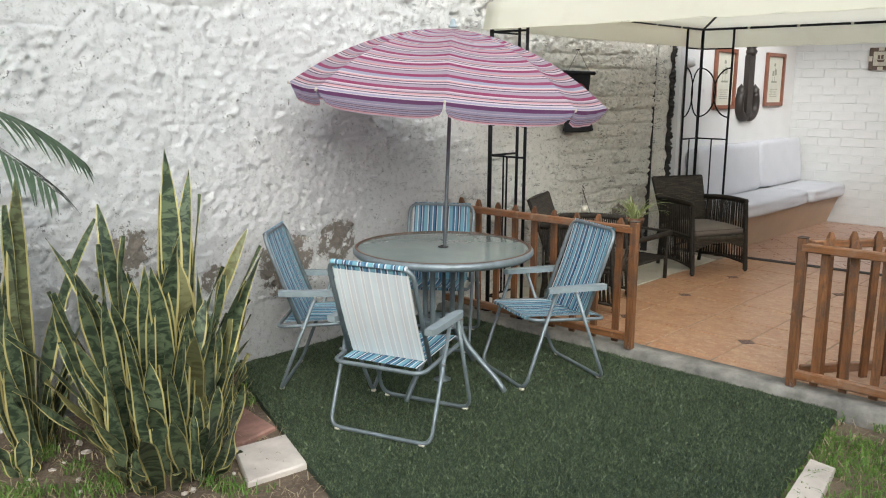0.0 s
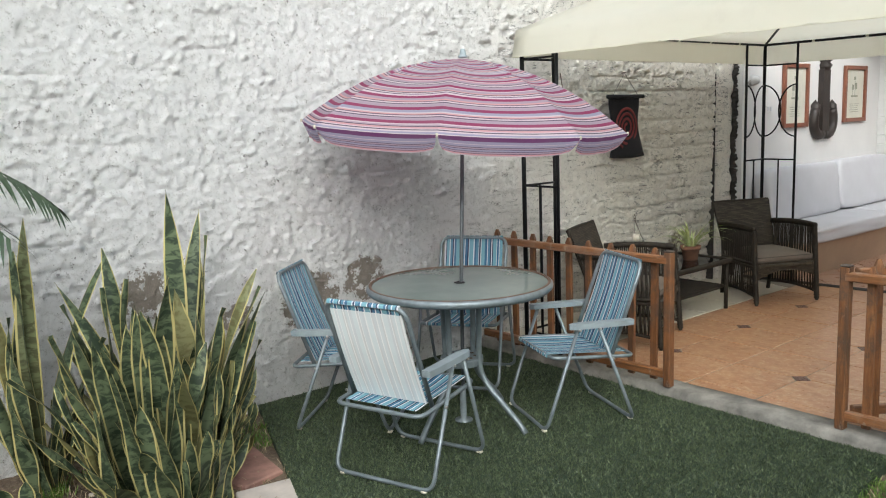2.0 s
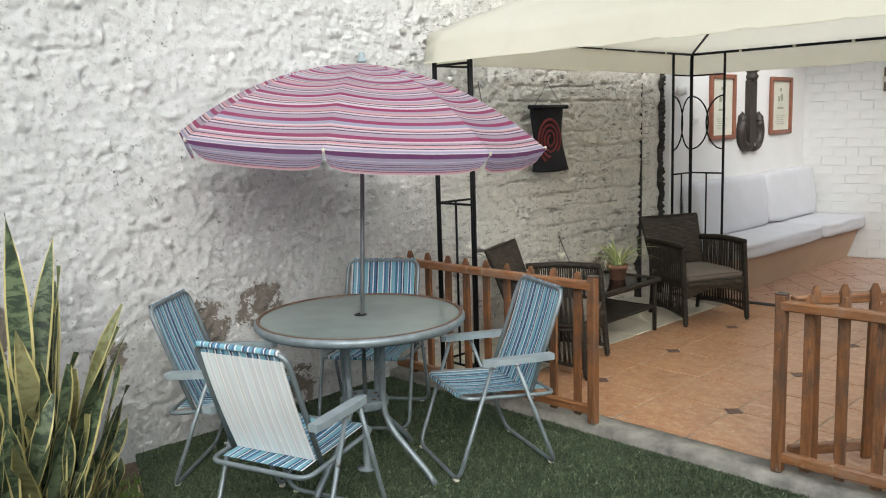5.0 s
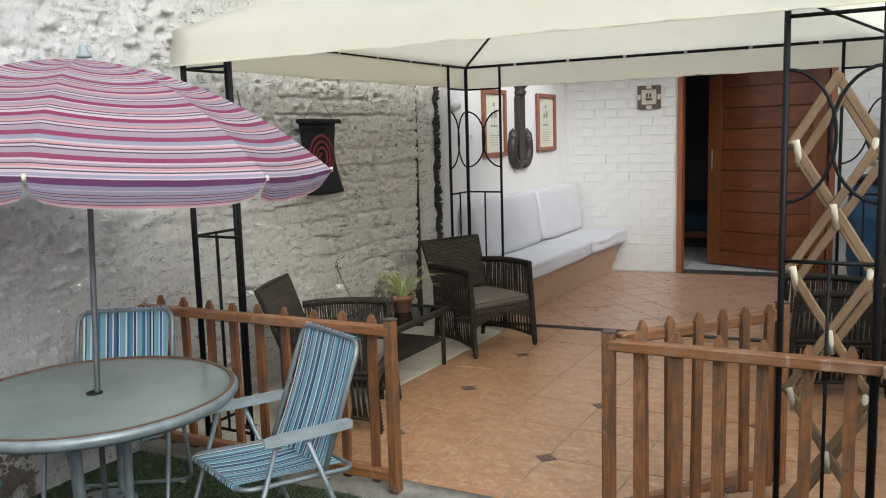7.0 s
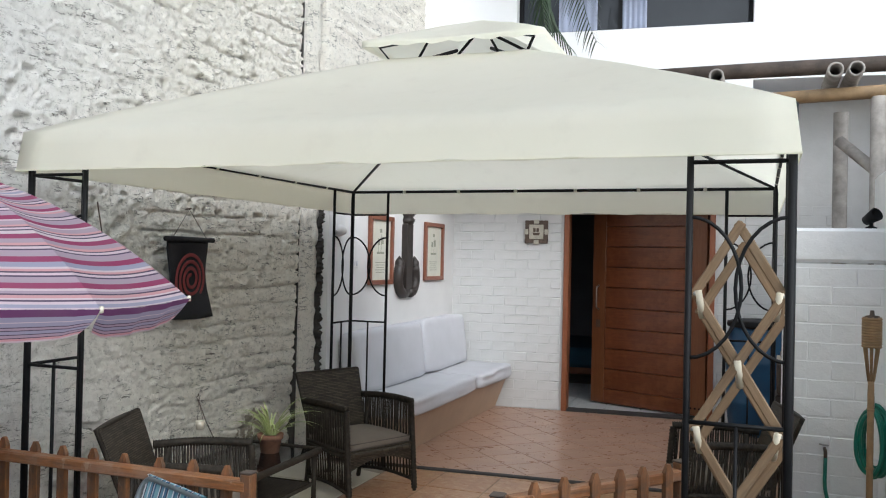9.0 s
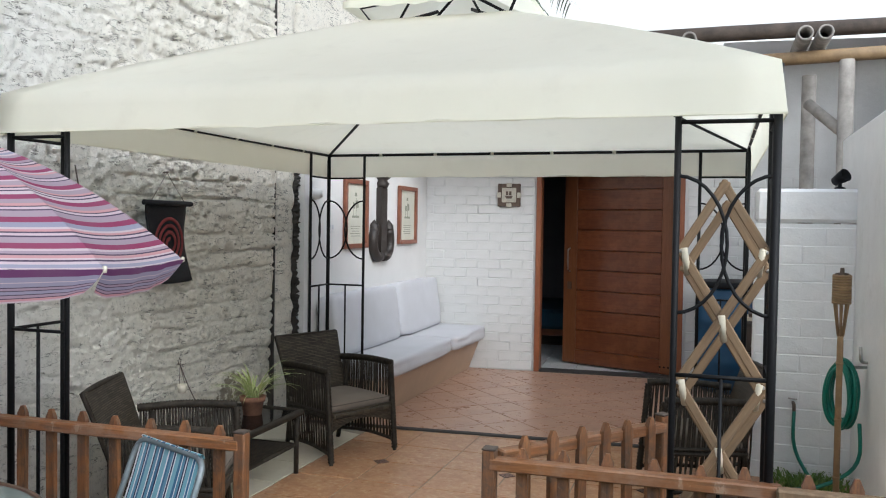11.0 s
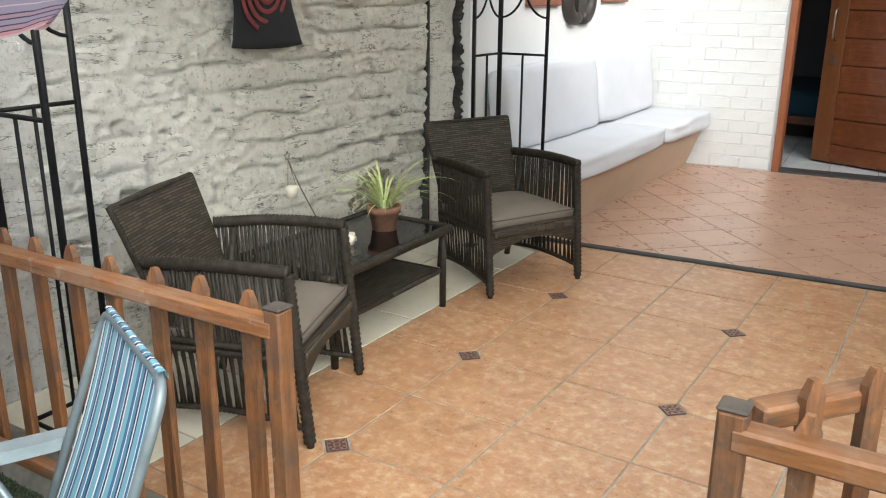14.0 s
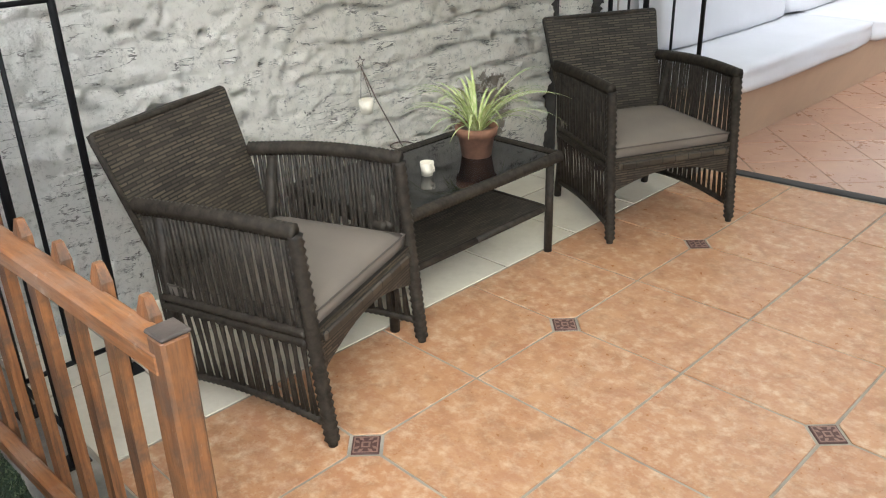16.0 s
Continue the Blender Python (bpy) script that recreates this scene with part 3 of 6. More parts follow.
TURF_POLY = [(-4.2, 2.57), (-2.4, 1.90), (-0.62, 1.25), (-0.80, 2.1), (-1.07, 3.2), (-1.20, 4.26), (-1.22, 4.45), (-4.2, 4.45)]


def inside(x, y, poly):
    hit = False
    for (ax, ay), (bx, by) in zip(poly, poly[1:] + poly[:1]):
        if (ay > y) != (by > y) and x < (bx - ax) * (y - ay) / (by - ay) + ax:
            hit = not hit
    return hit


turf = part("turf", prism(bm_new(), TURF_POLY, -0.11, TURFZ - 0.006), TURF, None, "dark green artificial turf mat under the garden table", kind="structure")
tagged(turf, category="turf")


def blades(name, n, where, height, width, material, label, parent=None, lean=0.5, seed=1):
    """Many thin blades in one mesh; where() gives a root or None."""
    r = random.Random(seed)
    V, F = [], []
    for _ in range(n):
        p = where(r)
        if p is None:
            continue
        a, h = r.uniform(0, math.tau), height * r.uniform(0.5, 1.25)
        b = r.uniform(0, math.tau)
        l = h * lean * r.random()
        dx, dy = math.cos(a) * width * 0.5, math.sin(a) * width * 0.5
        k = len(V)
        if height > 0.03:
            V += [(p[0] - dx, p[1] - dy, p[2]), (p[0] + dx, p[1] + dy, p[2]),
                  (p[0] + dx * 0.8 + math.cos(b) * l * 0.4, p[1] + dy * 0.8 + math.sin(b) * l * 0.4, p[2] + h * 0.6),
                  (p[0] - dx * 0.8 + math.cos(b) * l * 0.4, p[1] - dy * 0.8 + math.sin(b) * l * 0.4, p[2] + h * 0.6),
                  (p[0] + math.cos(b) * l, p[1] + math.sin(b) * l, p[2] + h * (1 - 0.3 * lean))]
            F += [(k, k + 1, k + 2, k + 3), (k + 3, k + 2, k + 4)]
        else:
            V += [(p[0] - dx, p[1] - dy, p[2]), (p[0] + dx, p[1] + dy, p[2]), (p[0] + math.cos(b) * l, p[1] + math.sin(b) * l, p[2] + h)]
            F += [(k, k + 1, k + 2)]
    return mesh_part(name, V, F, material, parent, label, False, "stuff")


def on_turf(r):
    x, y = r.uniform(-4.15, -0.65), r.uniform(1.3, 4.44)
    return (x, y, TURFZ - 0.008) if inside(x, y, TURF_POLY) else None


blades("turf_fibres", 180000, on_turf, 0.015, 0.0085, TURFBLADE, "short dark green artificial turf fibres", None, 1.1, 2)


def on_lawn(r):
    x, y = r.uniform(-3.9, 2.4), (r.uniform(0.0, 4.40) if r.random() < 0.75 else r.uniform(-2.9, 0.0))
    if -3.62 < x < -2.73 and 1.72 < y < 2.26:
        return None
    if inside(x, y, TURF_POLY) or (x < -1.3 and y > 2.6):
        return None
    if (x + 3.55) ** 2 + (y - 1.7) ** 2 < 0.12:
        return None
    d = noise.noise((x * 2.2, y * 2.2, 1.0)) + 0.5 * noise.noise((x * 7, y * 7, 2.0))
    return (x, y, -0.095) if d > (-0.02 if x < -1.3 else -0.35) else None


tagged(blades("lawn_grass", 150000, on_lawn, 0.07, 0.0055, GRASSBLADE, "patchy bright green lawn grass on bare soil", None, 1.3, 3), category="grass")


def on_soil(r):
    x, y = r.uniform(-4.0, 1.2), r.uniform(0.0, 4.40)
    return None if inside(x, y, TURF_POLY) or (x < -1.3 and y > 2.6) else (x, y, -0.085)


tagged(blades("dry_litter", 9000, on_soil, 0.05, 0.005, STRAW, "dry straw and leaf litter on the soil", None, 2.6, 4), category="litter")


def slab(name, poly, z0, z1, material, label, category, kind=""):
    bm = bm_new()
    prism(bm, poly, z0, z1, 0.008)
    return tagged(part(name, bm, material, None, label, kind=kind), category=category)


slab("paving_slab", [(-3.56, 1.80), (-3.17, 1.96), (-3.22, 2.19), (-3.66, 2.24)], -0.13, -0.062, REDSTONE, "red-stained stone paving slab set in soil", "paver")
slab("paving_slab", [(-3.15, 1.90), (-2.80, 1.74), (-2.76, 2.08), (-3.10, 2.19)], -0.13, -0.060, PALESTONE, "pale stone paving slab set in soil", "paver")
for y0, y1 in ((3.05, 3.66), (2.35, 3.02)):
    d = -0.154
    x0, x1 = -1.04 + (y0 - 3.2) * d, -1.04 + (y1 - 3.2) * d
    slab("edging_stone", [(x0, y0), (x0 + 0.13, y0), (x1 + 0.13, y1), (x1 + 0.01, y1 + 0.02)], -0.13, -0.050, PALESTONE, "whitish concrete edging stone beside the turf", "edging")
for i in range(26):
    x, y, s = rnd.uniform(-3.9, -2.9), rnd.uniform(1.1, 1.9), rnd.uniform(0.012, 0.03)
    bm = bm_new()
    bmesh.ops.create_icosphere(bm, subdivisions=1, radius=s, matrix=Matrix.Diagonal((1, rnd.uniform(0.6, 1), 0.6, 1)))
    for v in bm.verts:
        v.co *= rnd.uniform(0.8, 1.2)
    tagged(part("pebble", bm, PALESTONE, None, "small pale pebble on garden soil", at=pose(x, y, -0.085, 0, 0, rnd.uniform(0, 360))), category="pebble", group="pebbles by the plants")

# ---- patio floor base and kerb ----
BACKSKEW = math.tan(radians(4.6))


def back_y(x, y0):
    """A line across the terrace that runs slightly askew, through y0 at x = -2.7."""
    return y0 + (x + 2.7) * BACKSKEW


patio = part("floor", prism(bm_new(), [(-4.2, 4.5), (2.0, 4.5), (2.0, 11.2), (-4.2, 10.8)], -0.10, -0.004), GROUT, None, "patio floor of terracotta, cream and pink tiles with grey grout", kind="structure")
tagged(patio, category="floor")
n_k = 60
rowsP = []
for i in range(n_k + 1):
    x = -4.2 + 6.2 * i / n_k
    e = 0.018 * noise.noise((x * 3.1, 0, 0)) + 0.008 * noise.noise((x * 11, 4, 0))
    zt = 0.0 + 0.006 * noise.noise((x * 4, 9, 0))
    rowsP.append([(x, 4.38 + e, -0.12), (x, 4.39 + e, zt - 0.022), (x, 4.41 + e, zt - 0.004), (x, 4.46, zt), (x, 4.545 + e * 0.5, zt + 0.002), (x, 4.55 + e * 0.5, -0.1)])
V, F = grid_mesh(np.array(rowsP))
tagged(mesh_part("kerb", V, F, CONCRETE, None, "worn grey concrete kerb along the patio edge", True, "structure"), category="kerb")

# ---- rough boundary wall ----
WALLX, WALLH = -4.09, 5.2


def granules(shape, sigma, seed):
    """A smoothed random field of unit deviation, skewed towards raised lumps."""
    g = np.random.RandomState(seed).randn(*shape)
    k = np.exp(-0.5 * (np.arange(-8, 9) / sigma) ** 2)
    for ax in (0, 1):
        g = sum(w * np.roll(g, i - 8, ax) for i, w in enumerate(k))
    g /= g.std()
    return g + 0.35 * (g * g - 1)


def rough_wall():
    y0, y1, z0, z1, res = -1.2, 7.42, -0.12, WALLH, 0.0105
    ny, nz = int((y1 - y0) / res) + 1, int((z1 - z0) / res) + 1
    y, z = np.linspace(y0, y1, ny), np.linspace(z0, z1, nz)
    Y, Z = np.meshgrid(y, z)
    s = (nz, ny)
    D = 0.018 * lattice_noise(s, (5, 10), 11) + 0.004 * lattice_noise(s, (38, 26), 12) + 0.002 * lattice_noise(s, (70, 60), 13)
    D += 0.0025 * lattice_noise(s, (121, 149), 14) + 0.002 * lattice_noise(s, (203, 311), 22)
    # thrown roughcast: granules of one to four centimetres
    D += 0.0040 * granules(s, 1.0, 24) + 0.0010 * granules(s, 2.3, 25)
    # brick courses that show through the render towards the house and near the ground
    wob = 0.14 * lattice_noise(s, (10, 16), 16) + 0.13 * lattice_noise(s, (40, 90), 26)
    course = (Z / 0.125 + wob) % 1.0
    groove = np.exp(-((course - 0.5) / 0.06) ** 2)
    show = np.clip((Y - 4.3) / 2.0, 0, 1) * np.clip(lattice_noise(s, (24, 30), 17) * 2.2 + 0.6, 0, 1) + 0.42 * np.clip(lattice_noise(s, (22, 26), 18) * 2 - 0.1, 0, 1)
    row = np.floor(Z / 0.125 + wob)
    up = ((Y + 0.13 * (row % 2)) / 0.27) % 1.0
    D -= 0.026 * groove * show + 0.012 * np.exp(-((up - 0.5) / 0.05) ** 2) * show
    # broken pits
    pit = np.clip(lattice_noise(s, (110, 190), 19) - 0.50, 0, 1) * np.clip(lattice_noise(s, (7, 12), 20) + 0.45, 0, 1)
    near = np.clip((Y - 3.9) / 1.2, 0, 1)
    D -= (0.05 + 0.13 * near) * pit
    # the foot draws back a little
    D -= 0.07 * np.clip((0.9 - Z) / 0.9, 0, 1)
    X = WALLX + D
    V, F = grid_mesh(np.stack([X, Y, Z], -1))
    ob = mesh_part("wall_west", V, F, PLASTER, None, "rough white lime-washed garden wall with flaking plaster", True, "structure")
    tagged(ob, category="wall")
    bm = bm_new()
    box(bm, (WALLX - 0.24, 2.5, 2.5), (0.24, 15.0, 5.5))
    part("wall_core", bm, SHADED, ob)
    return ob


west = rough_wall()


def pilaster(y0, y1, z0, z1, proud, seed, end=False):
    res = 0.025
    ny, nz = int((y1 - y0) / res) + 2, int((z1 - z0) / res) + 1
    y, z = np.linspace(y0, y1, ny), np.linspace(z0, z1, nz)
    Y, Z = np.meshgrid(y, z)
    s = (nz, ny)
    D = proud + 0.012 * lattice_noise(s, (60, 6), seed) + 0.010 * lattice_noise(s, (120, 12), seed + 1)
    D[:, 0] -= 0.11
    D[:, 1] -= 0.01 + 0.02 * np.random.RandomState(seed).rand(nz)
    D[:, -1] -= 0.13
    Y[:, -2] += 0.03 * lattice_noise(s, (40, 4), seed + 2)[:, -2]
    V, F = grid_mesh(np.stack([WALLX + D, Y, Z], -1))
    return mesh_part("pilaster", V, F, PLASTER, west, "", True)


pilaster(7.435, 7.70, -0.1, WALLH, 0.02, 31)
pilaster(7.76, 10.0, 2.35, WALLH, 0.03, 41)
# rough end face of the proud wall; its shadow is in the dark colour
er = random.Random(77)
rag = []
for k in range(150):
    z = 2.4 * k / 149
    w = 0.016 + 0.014 * abs(noise.noise((3.1, 0.0, z * 6))) + (0.012 if 1.0 < z < 1.95 else 0) * (0.5 + noise.noise((0, 2.0, z * 14)))
    mid = 7.735 + 0.012 * noise.noise((0, 5.5, z * 5))
    rag.append([(-4.12, mid - w * 1.05, z)] + [(-4.045 + er.uniform(-0.02, 0.022), mid + w * (u + er.uniform(-0.28, 0.28)), z) for u in (-0.9, -0.3, 0.3, 0.9)] + [(-4.12, mid + w * 1.05, z)])
V, F = grid_mesh(np.array(rag))
mesh_part("broken_edge", V, F, DARKJOINT, west, "rough broken wall edge with its shadow put into dark colour", False)
bm = bm_new()
box(bm, (-4.13, 7.428, 2.5), (0.08, 0.02, 5.2))
part("groove", bm, DARKJOINT, west, "dark vertical joint")

# ---- smooth white wall behind the bench ----
WX = -3.99
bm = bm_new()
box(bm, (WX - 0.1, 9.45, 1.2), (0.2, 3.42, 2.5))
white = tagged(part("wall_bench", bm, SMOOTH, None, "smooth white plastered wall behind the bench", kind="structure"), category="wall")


# ---- house wall, askew, of painted brick ----
HA = 4.6
HOUSE = pose(-2.70, 10.88, 0, 0, 0, HA)     # local x along the wall, local -y towards the garden
DOOR0, DOOR1, DOORH = 0.0, 1.62, 2.32


def brick_run(parent, mesh_list, x0, x1, z0, z1, bl=0.265, bh=0.105, y=0.0, seed=5):
    """Painted bricks in running bond, each a piece of its own."""
    r = random.Random(seed)
    row, z = 0, z0
    while z < z1 - 0.02:
        h = min(bh, z1 - z)
        x = x0 - (bl / 2 if row % 2 else 0)
        while x < x1 - 0.01:
            a, b = max(x, x0), min(x + bl, x1)
            if b - a > 0.03:
                o = again(mesh_list[r.randrange(len(mesh_list))], "brick", Matrix.LocRotScale(((a + b) / 2, y - r.uniform(0.0, 0.0035), z + h / 2), Euler((r.uniform(-0.012, 0.012), r.uniform(-0.01, 0.01), r.uniform(-0.010, 0.010))), ((b - a - 0.001) / 0.25, 1, (h - 0.001 - 0.002 * r.random()) / 0.1)), parent)
            x += bl
        z += bh
        row += 1


def brick_meshes(parent, paint):
    out = []
    for k in range(4):
        bm = bm_new()
        box(bm, (0, 0, 0), (0.25, 0.05, 0.1), None, 0.006)
        for v in bm.verts:
            v.co += Vector((rnd.uniform(-0.004, 0.004), rnd.uniform(-0.004, 0.004), rnd.uniform(-0.004, 0.004)))
        o = part("brick", bm, paint, parent, at=pose(0, 0.3, -0.3))
        out.append(o)
    return out


house = thing("wall_house", HOUSE, "white painted brick house wall beside the wooden door", "wall", kind="structure")
bm = bm_new()
box(bm, (-0.80, 0.0985, 1.6), (1.60, 0.2, 3.4))
box(bm, (3.15, 0.0985, 1.76), (3.06, 0.2, 3.72))
box(bm, (0.81, 0.12, 2.86), (1.62, 0.2, 1.0))
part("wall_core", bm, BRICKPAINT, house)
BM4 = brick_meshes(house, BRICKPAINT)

# upper storey with its window
UPM = pose(-2.70, 10.03, 0, 0, 0, HA)
UP = thing("upper_storey", UPM, "white rendered upper storey overhanging the terrace, with a dark window", "house", kind="structure")
WL, WR, WB, WT = -0.36, 1.98, 4.04, 4.80
for nm, c, sz in (("wall", (-2.35, 0.12, 4.05), (3.98, 0.24, 3.1)), ("wall", (4.99, 0.12, 4.54), (6.02, 0.24, 2.12)), ("wall", ((WL + WR) / 2, 0.12, (2.5 + WB) / 2), (WR - WL, 0.24, WB - 2.5)), ("wall", ((WL + WR) / 2, 0.12, (WT + 5.6) / 2), (WR - WL, 0.24, 5.6 - WT)), ("soffit", (0.2, 0.60, 2.55), (3.5, 0.72, 0.1)), ("soffit", (4.0, 0.60, 3.53), (4.0, 0.72, 0.1))):
    part(nm, box(bm_new(), c, sz), FACADE, UP)
win = thing("window", pose((WL + WR) / 2, 0.16, WB), "", "")
win.parent = UP
w2 = (WR - WL) / 2
bm = bm_new()
for x in (-w2 + 0.02, -w2 * 0.1, w2 - 0.02):
    box(bm, (x, 0, 0.375), (0.04, 0.05, 0.75))
box(bm, (0, 0, 0.02), (2 * w2, 0.05, 0.04))
part("window_frame", bm, BLACK, win)
bm = bm_new()
box(bm, (0, 0.02, 0.375), (2 * w2, 0.008, 0.75))
pane = part("pane", bm, WINGLASS, win)
for x0, x1 in ((-0.75, -0.35), (-0.12, 0.15)):
    P = np.array([[(x0 + (x1 - x0) * i / 20, -0.015 + 0.012 * math.sin(i * 1.6), z) for i in range(21)] for z in (0.03, 0.74)])
    V, F = grid_mesh(P)
    mesh_part("curtain", V, F, CURTAIN, win, "pale blue curtain")


# ---- door ----
door = thing("door_1", HOUSE, "red-brown cedar pivot door standing open into a dark room", "door", kind="structure")
bm = bm_new()
for x in (0.03, 1.59):
    box(bm, (x, 0.06, DOORH / 2), (0.06, 0.2, DOORH), None, 0.004)
box(bm, (0.81, 0.06, DOORH + 0.03), (1.62, 0.2, 0.06), None, 0.004)
part("door_frame", bm, JAMB, door)
bm = bm_new()
box(bm, (0.81, 0.06, 0.006), (1.5, 0.2, 0.02))
part("threshold", bm, STRIP, door)
LEAFW, LEAFH = 1.42, 2.24
leaf = thing("leaf", pose(1.55, 0.1, 0.02, 0, 0, -25), "", "")
leaf.parent = door
for x in (-0.085, -LEAFW + 0.085):
    bm = bm_new()
    box(bm, (x, 0, LEAFH / 2), (0.17, 0.045, LEAFH), None, 0.004)
    part("stile", bm, DOORSTILE, leaf)
for z in (0.08, LEAFH - 0.08):
    bm = bm_new()
    box(bm, (-LEAFW / 2, 0, z), (LEAFW - 0.34, 0.045, 0.16), None, 0.004)
    part("rail", bm, DOORWOOD, leaf)
nb = 8
for k in range(nb):
    h = (LEAFH - 0.32) / nb
    bm = bm_new()
    box(bm, (0, 0, 0), (LEAFW - 0.34, 0.034, h - 0.006), None, 0.006)
    part("board", bm, DOORWOOD, leaf, at=pose(-LEAFW / 2, 0.002, 0.16 + h * (k + 0.5)))
bm = bm_new()
tube(bm, rounded([(-LEAFW + 0.085, -0.02, 1.10), (-LEAFW + 0.085, -0.075, 1.12), (-LEAFW + 0.085, -0.075, 1.36), (-LEAFW + 0.085, -0.02, 1.38)], 0.02), 0.009)
part("door_handle", bm, STEEL, leaf, smooth=True)
bm = bm_new()
box(bm, (-LEAFW + 0.085, -0.026, 0.93), (0.055, 0.012, 0.09), None, 0.003)
part("lock_plate", bm, CERAMICDARK, leaf)
for k in range(3):
    bm = bm_new()
    lathe(bm, [(0, 0.0), (0.011, 0.0), (0.011, 0.006), (0, 0.008)], 10, pose(-0.06 - 0.05 * k, -0.022, 0.08, 90))
    part("bolt", bm, BLACK, leaf)

# room behind the door, its dimness put into the dark wall colour
room = thing("room", HOUSE, "dim bedroom seen through the open door", "room", kind="structure")
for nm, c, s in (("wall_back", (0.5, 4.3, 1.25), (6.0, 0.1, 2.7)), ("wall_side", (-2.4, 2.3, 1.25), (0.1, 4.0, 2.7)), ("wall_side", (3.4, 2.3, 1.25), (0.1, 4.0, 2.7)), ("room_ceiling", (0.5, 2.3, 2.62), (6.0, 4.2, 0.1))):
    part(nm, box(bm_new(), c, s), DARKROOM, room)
part("room_floor", box(bm_new(), (0.5, 2.3, -0.06), (6.0, 4.2, 0.1)), GROUT, room)
for i in range(8):
    for j in range(5):
        part("tile", box(bm_new(), (0, 0, 0), (0.394, 0.394, 0.012), None, 0.002), WHITETILE, room, at=pose(-0.55 + 0.4 * i, 0.38 + 0.4 * j, -0.005))
bed = thing("bed", HOUSE @ pose(0.15, 2.6, -0.01), "low bed with dark teal bedspread in a dim room", "bed")
part("mattress", box(bm_new(), (0, 0, 0.42), (1.1, 1.9, 0.26), None, 0.04), BEDBLUE, bed)
part("bed_base", box(bm_new(), (0, 0, 0.25), (1.0, 1.8, 0.1), None, 0.01), DOORWOOD, bed)
for sx in (-0.45, 0.45):
    for sy in (-0.85, 0.85):
        part("leg", box(bm_new(), (sx, sy, 0.10), (0.06, 0.06, 0.2), None, 0.005), DOORWOOD, bed)

# ---- right-hand walls ----
bw = thing("wall_block", pose(-0.48, 7.48, 0), "low white painted brick wall with a rendered top", "wall", kind="structure")
part("wall_core", box(bm_new(), (0.32, 0.0985, 0.84), (0.66, 0.2, 1.72)), LITPAINT, bw)
brick_run(bw, brick_meshes(bw, LITPAINT), 0.0, 0.60, 0.0, 1.70, 0.28, 0.12, 0.02, 9)
bm = bm_new()
box(bm, (0.31, 0.12, 1.82), (0.64, 0.25, 0.22), None, 0.02)
part("coping", bm, LITPAINT, bw)
bm = bm_new()
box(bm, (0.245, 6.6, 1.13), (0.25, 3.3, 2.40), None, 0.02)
rw = tagged(part("wall_east", bm, LITPAINT, None, "white painted boundary wall beside the patio", kind="structure"), category="wall")
bm = bm_new()
box(bm, (1.4, 5.05, 1.1), (2.1, 0.2, 2.4))
box(bm, (2.55, 1.0, 1.1), (0.2, 8.2, 2.4))
box(bm, (-1.0, -3.1, 1.1), (7.3, 0.2, 2.4))
tagged(part("wall_garden", bm, SMOOTH, None, "plain white garden boundary wall", kind="structure"), category="wall")
# side yard walls, with the shade under the pergola painted in as grey
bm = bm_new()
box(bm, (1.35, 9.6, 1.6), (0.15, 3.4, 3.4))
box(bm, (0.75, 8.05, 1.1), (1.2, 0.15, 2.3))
tagged(part("wall_recess", bm, SHADED, None, "wall of the covered side yard, its shade put into grey", kind="structure"), category="wall")


# ---- gazebo ----
GX0, GX1, GY0, GY1 = -3.76, -0.543, 4.50, 7.72
GCX, GCY = (GX0 + GX1) / 2, (GY0 + GY1) / 2
EAVE, DROP = 2.205, 0.175


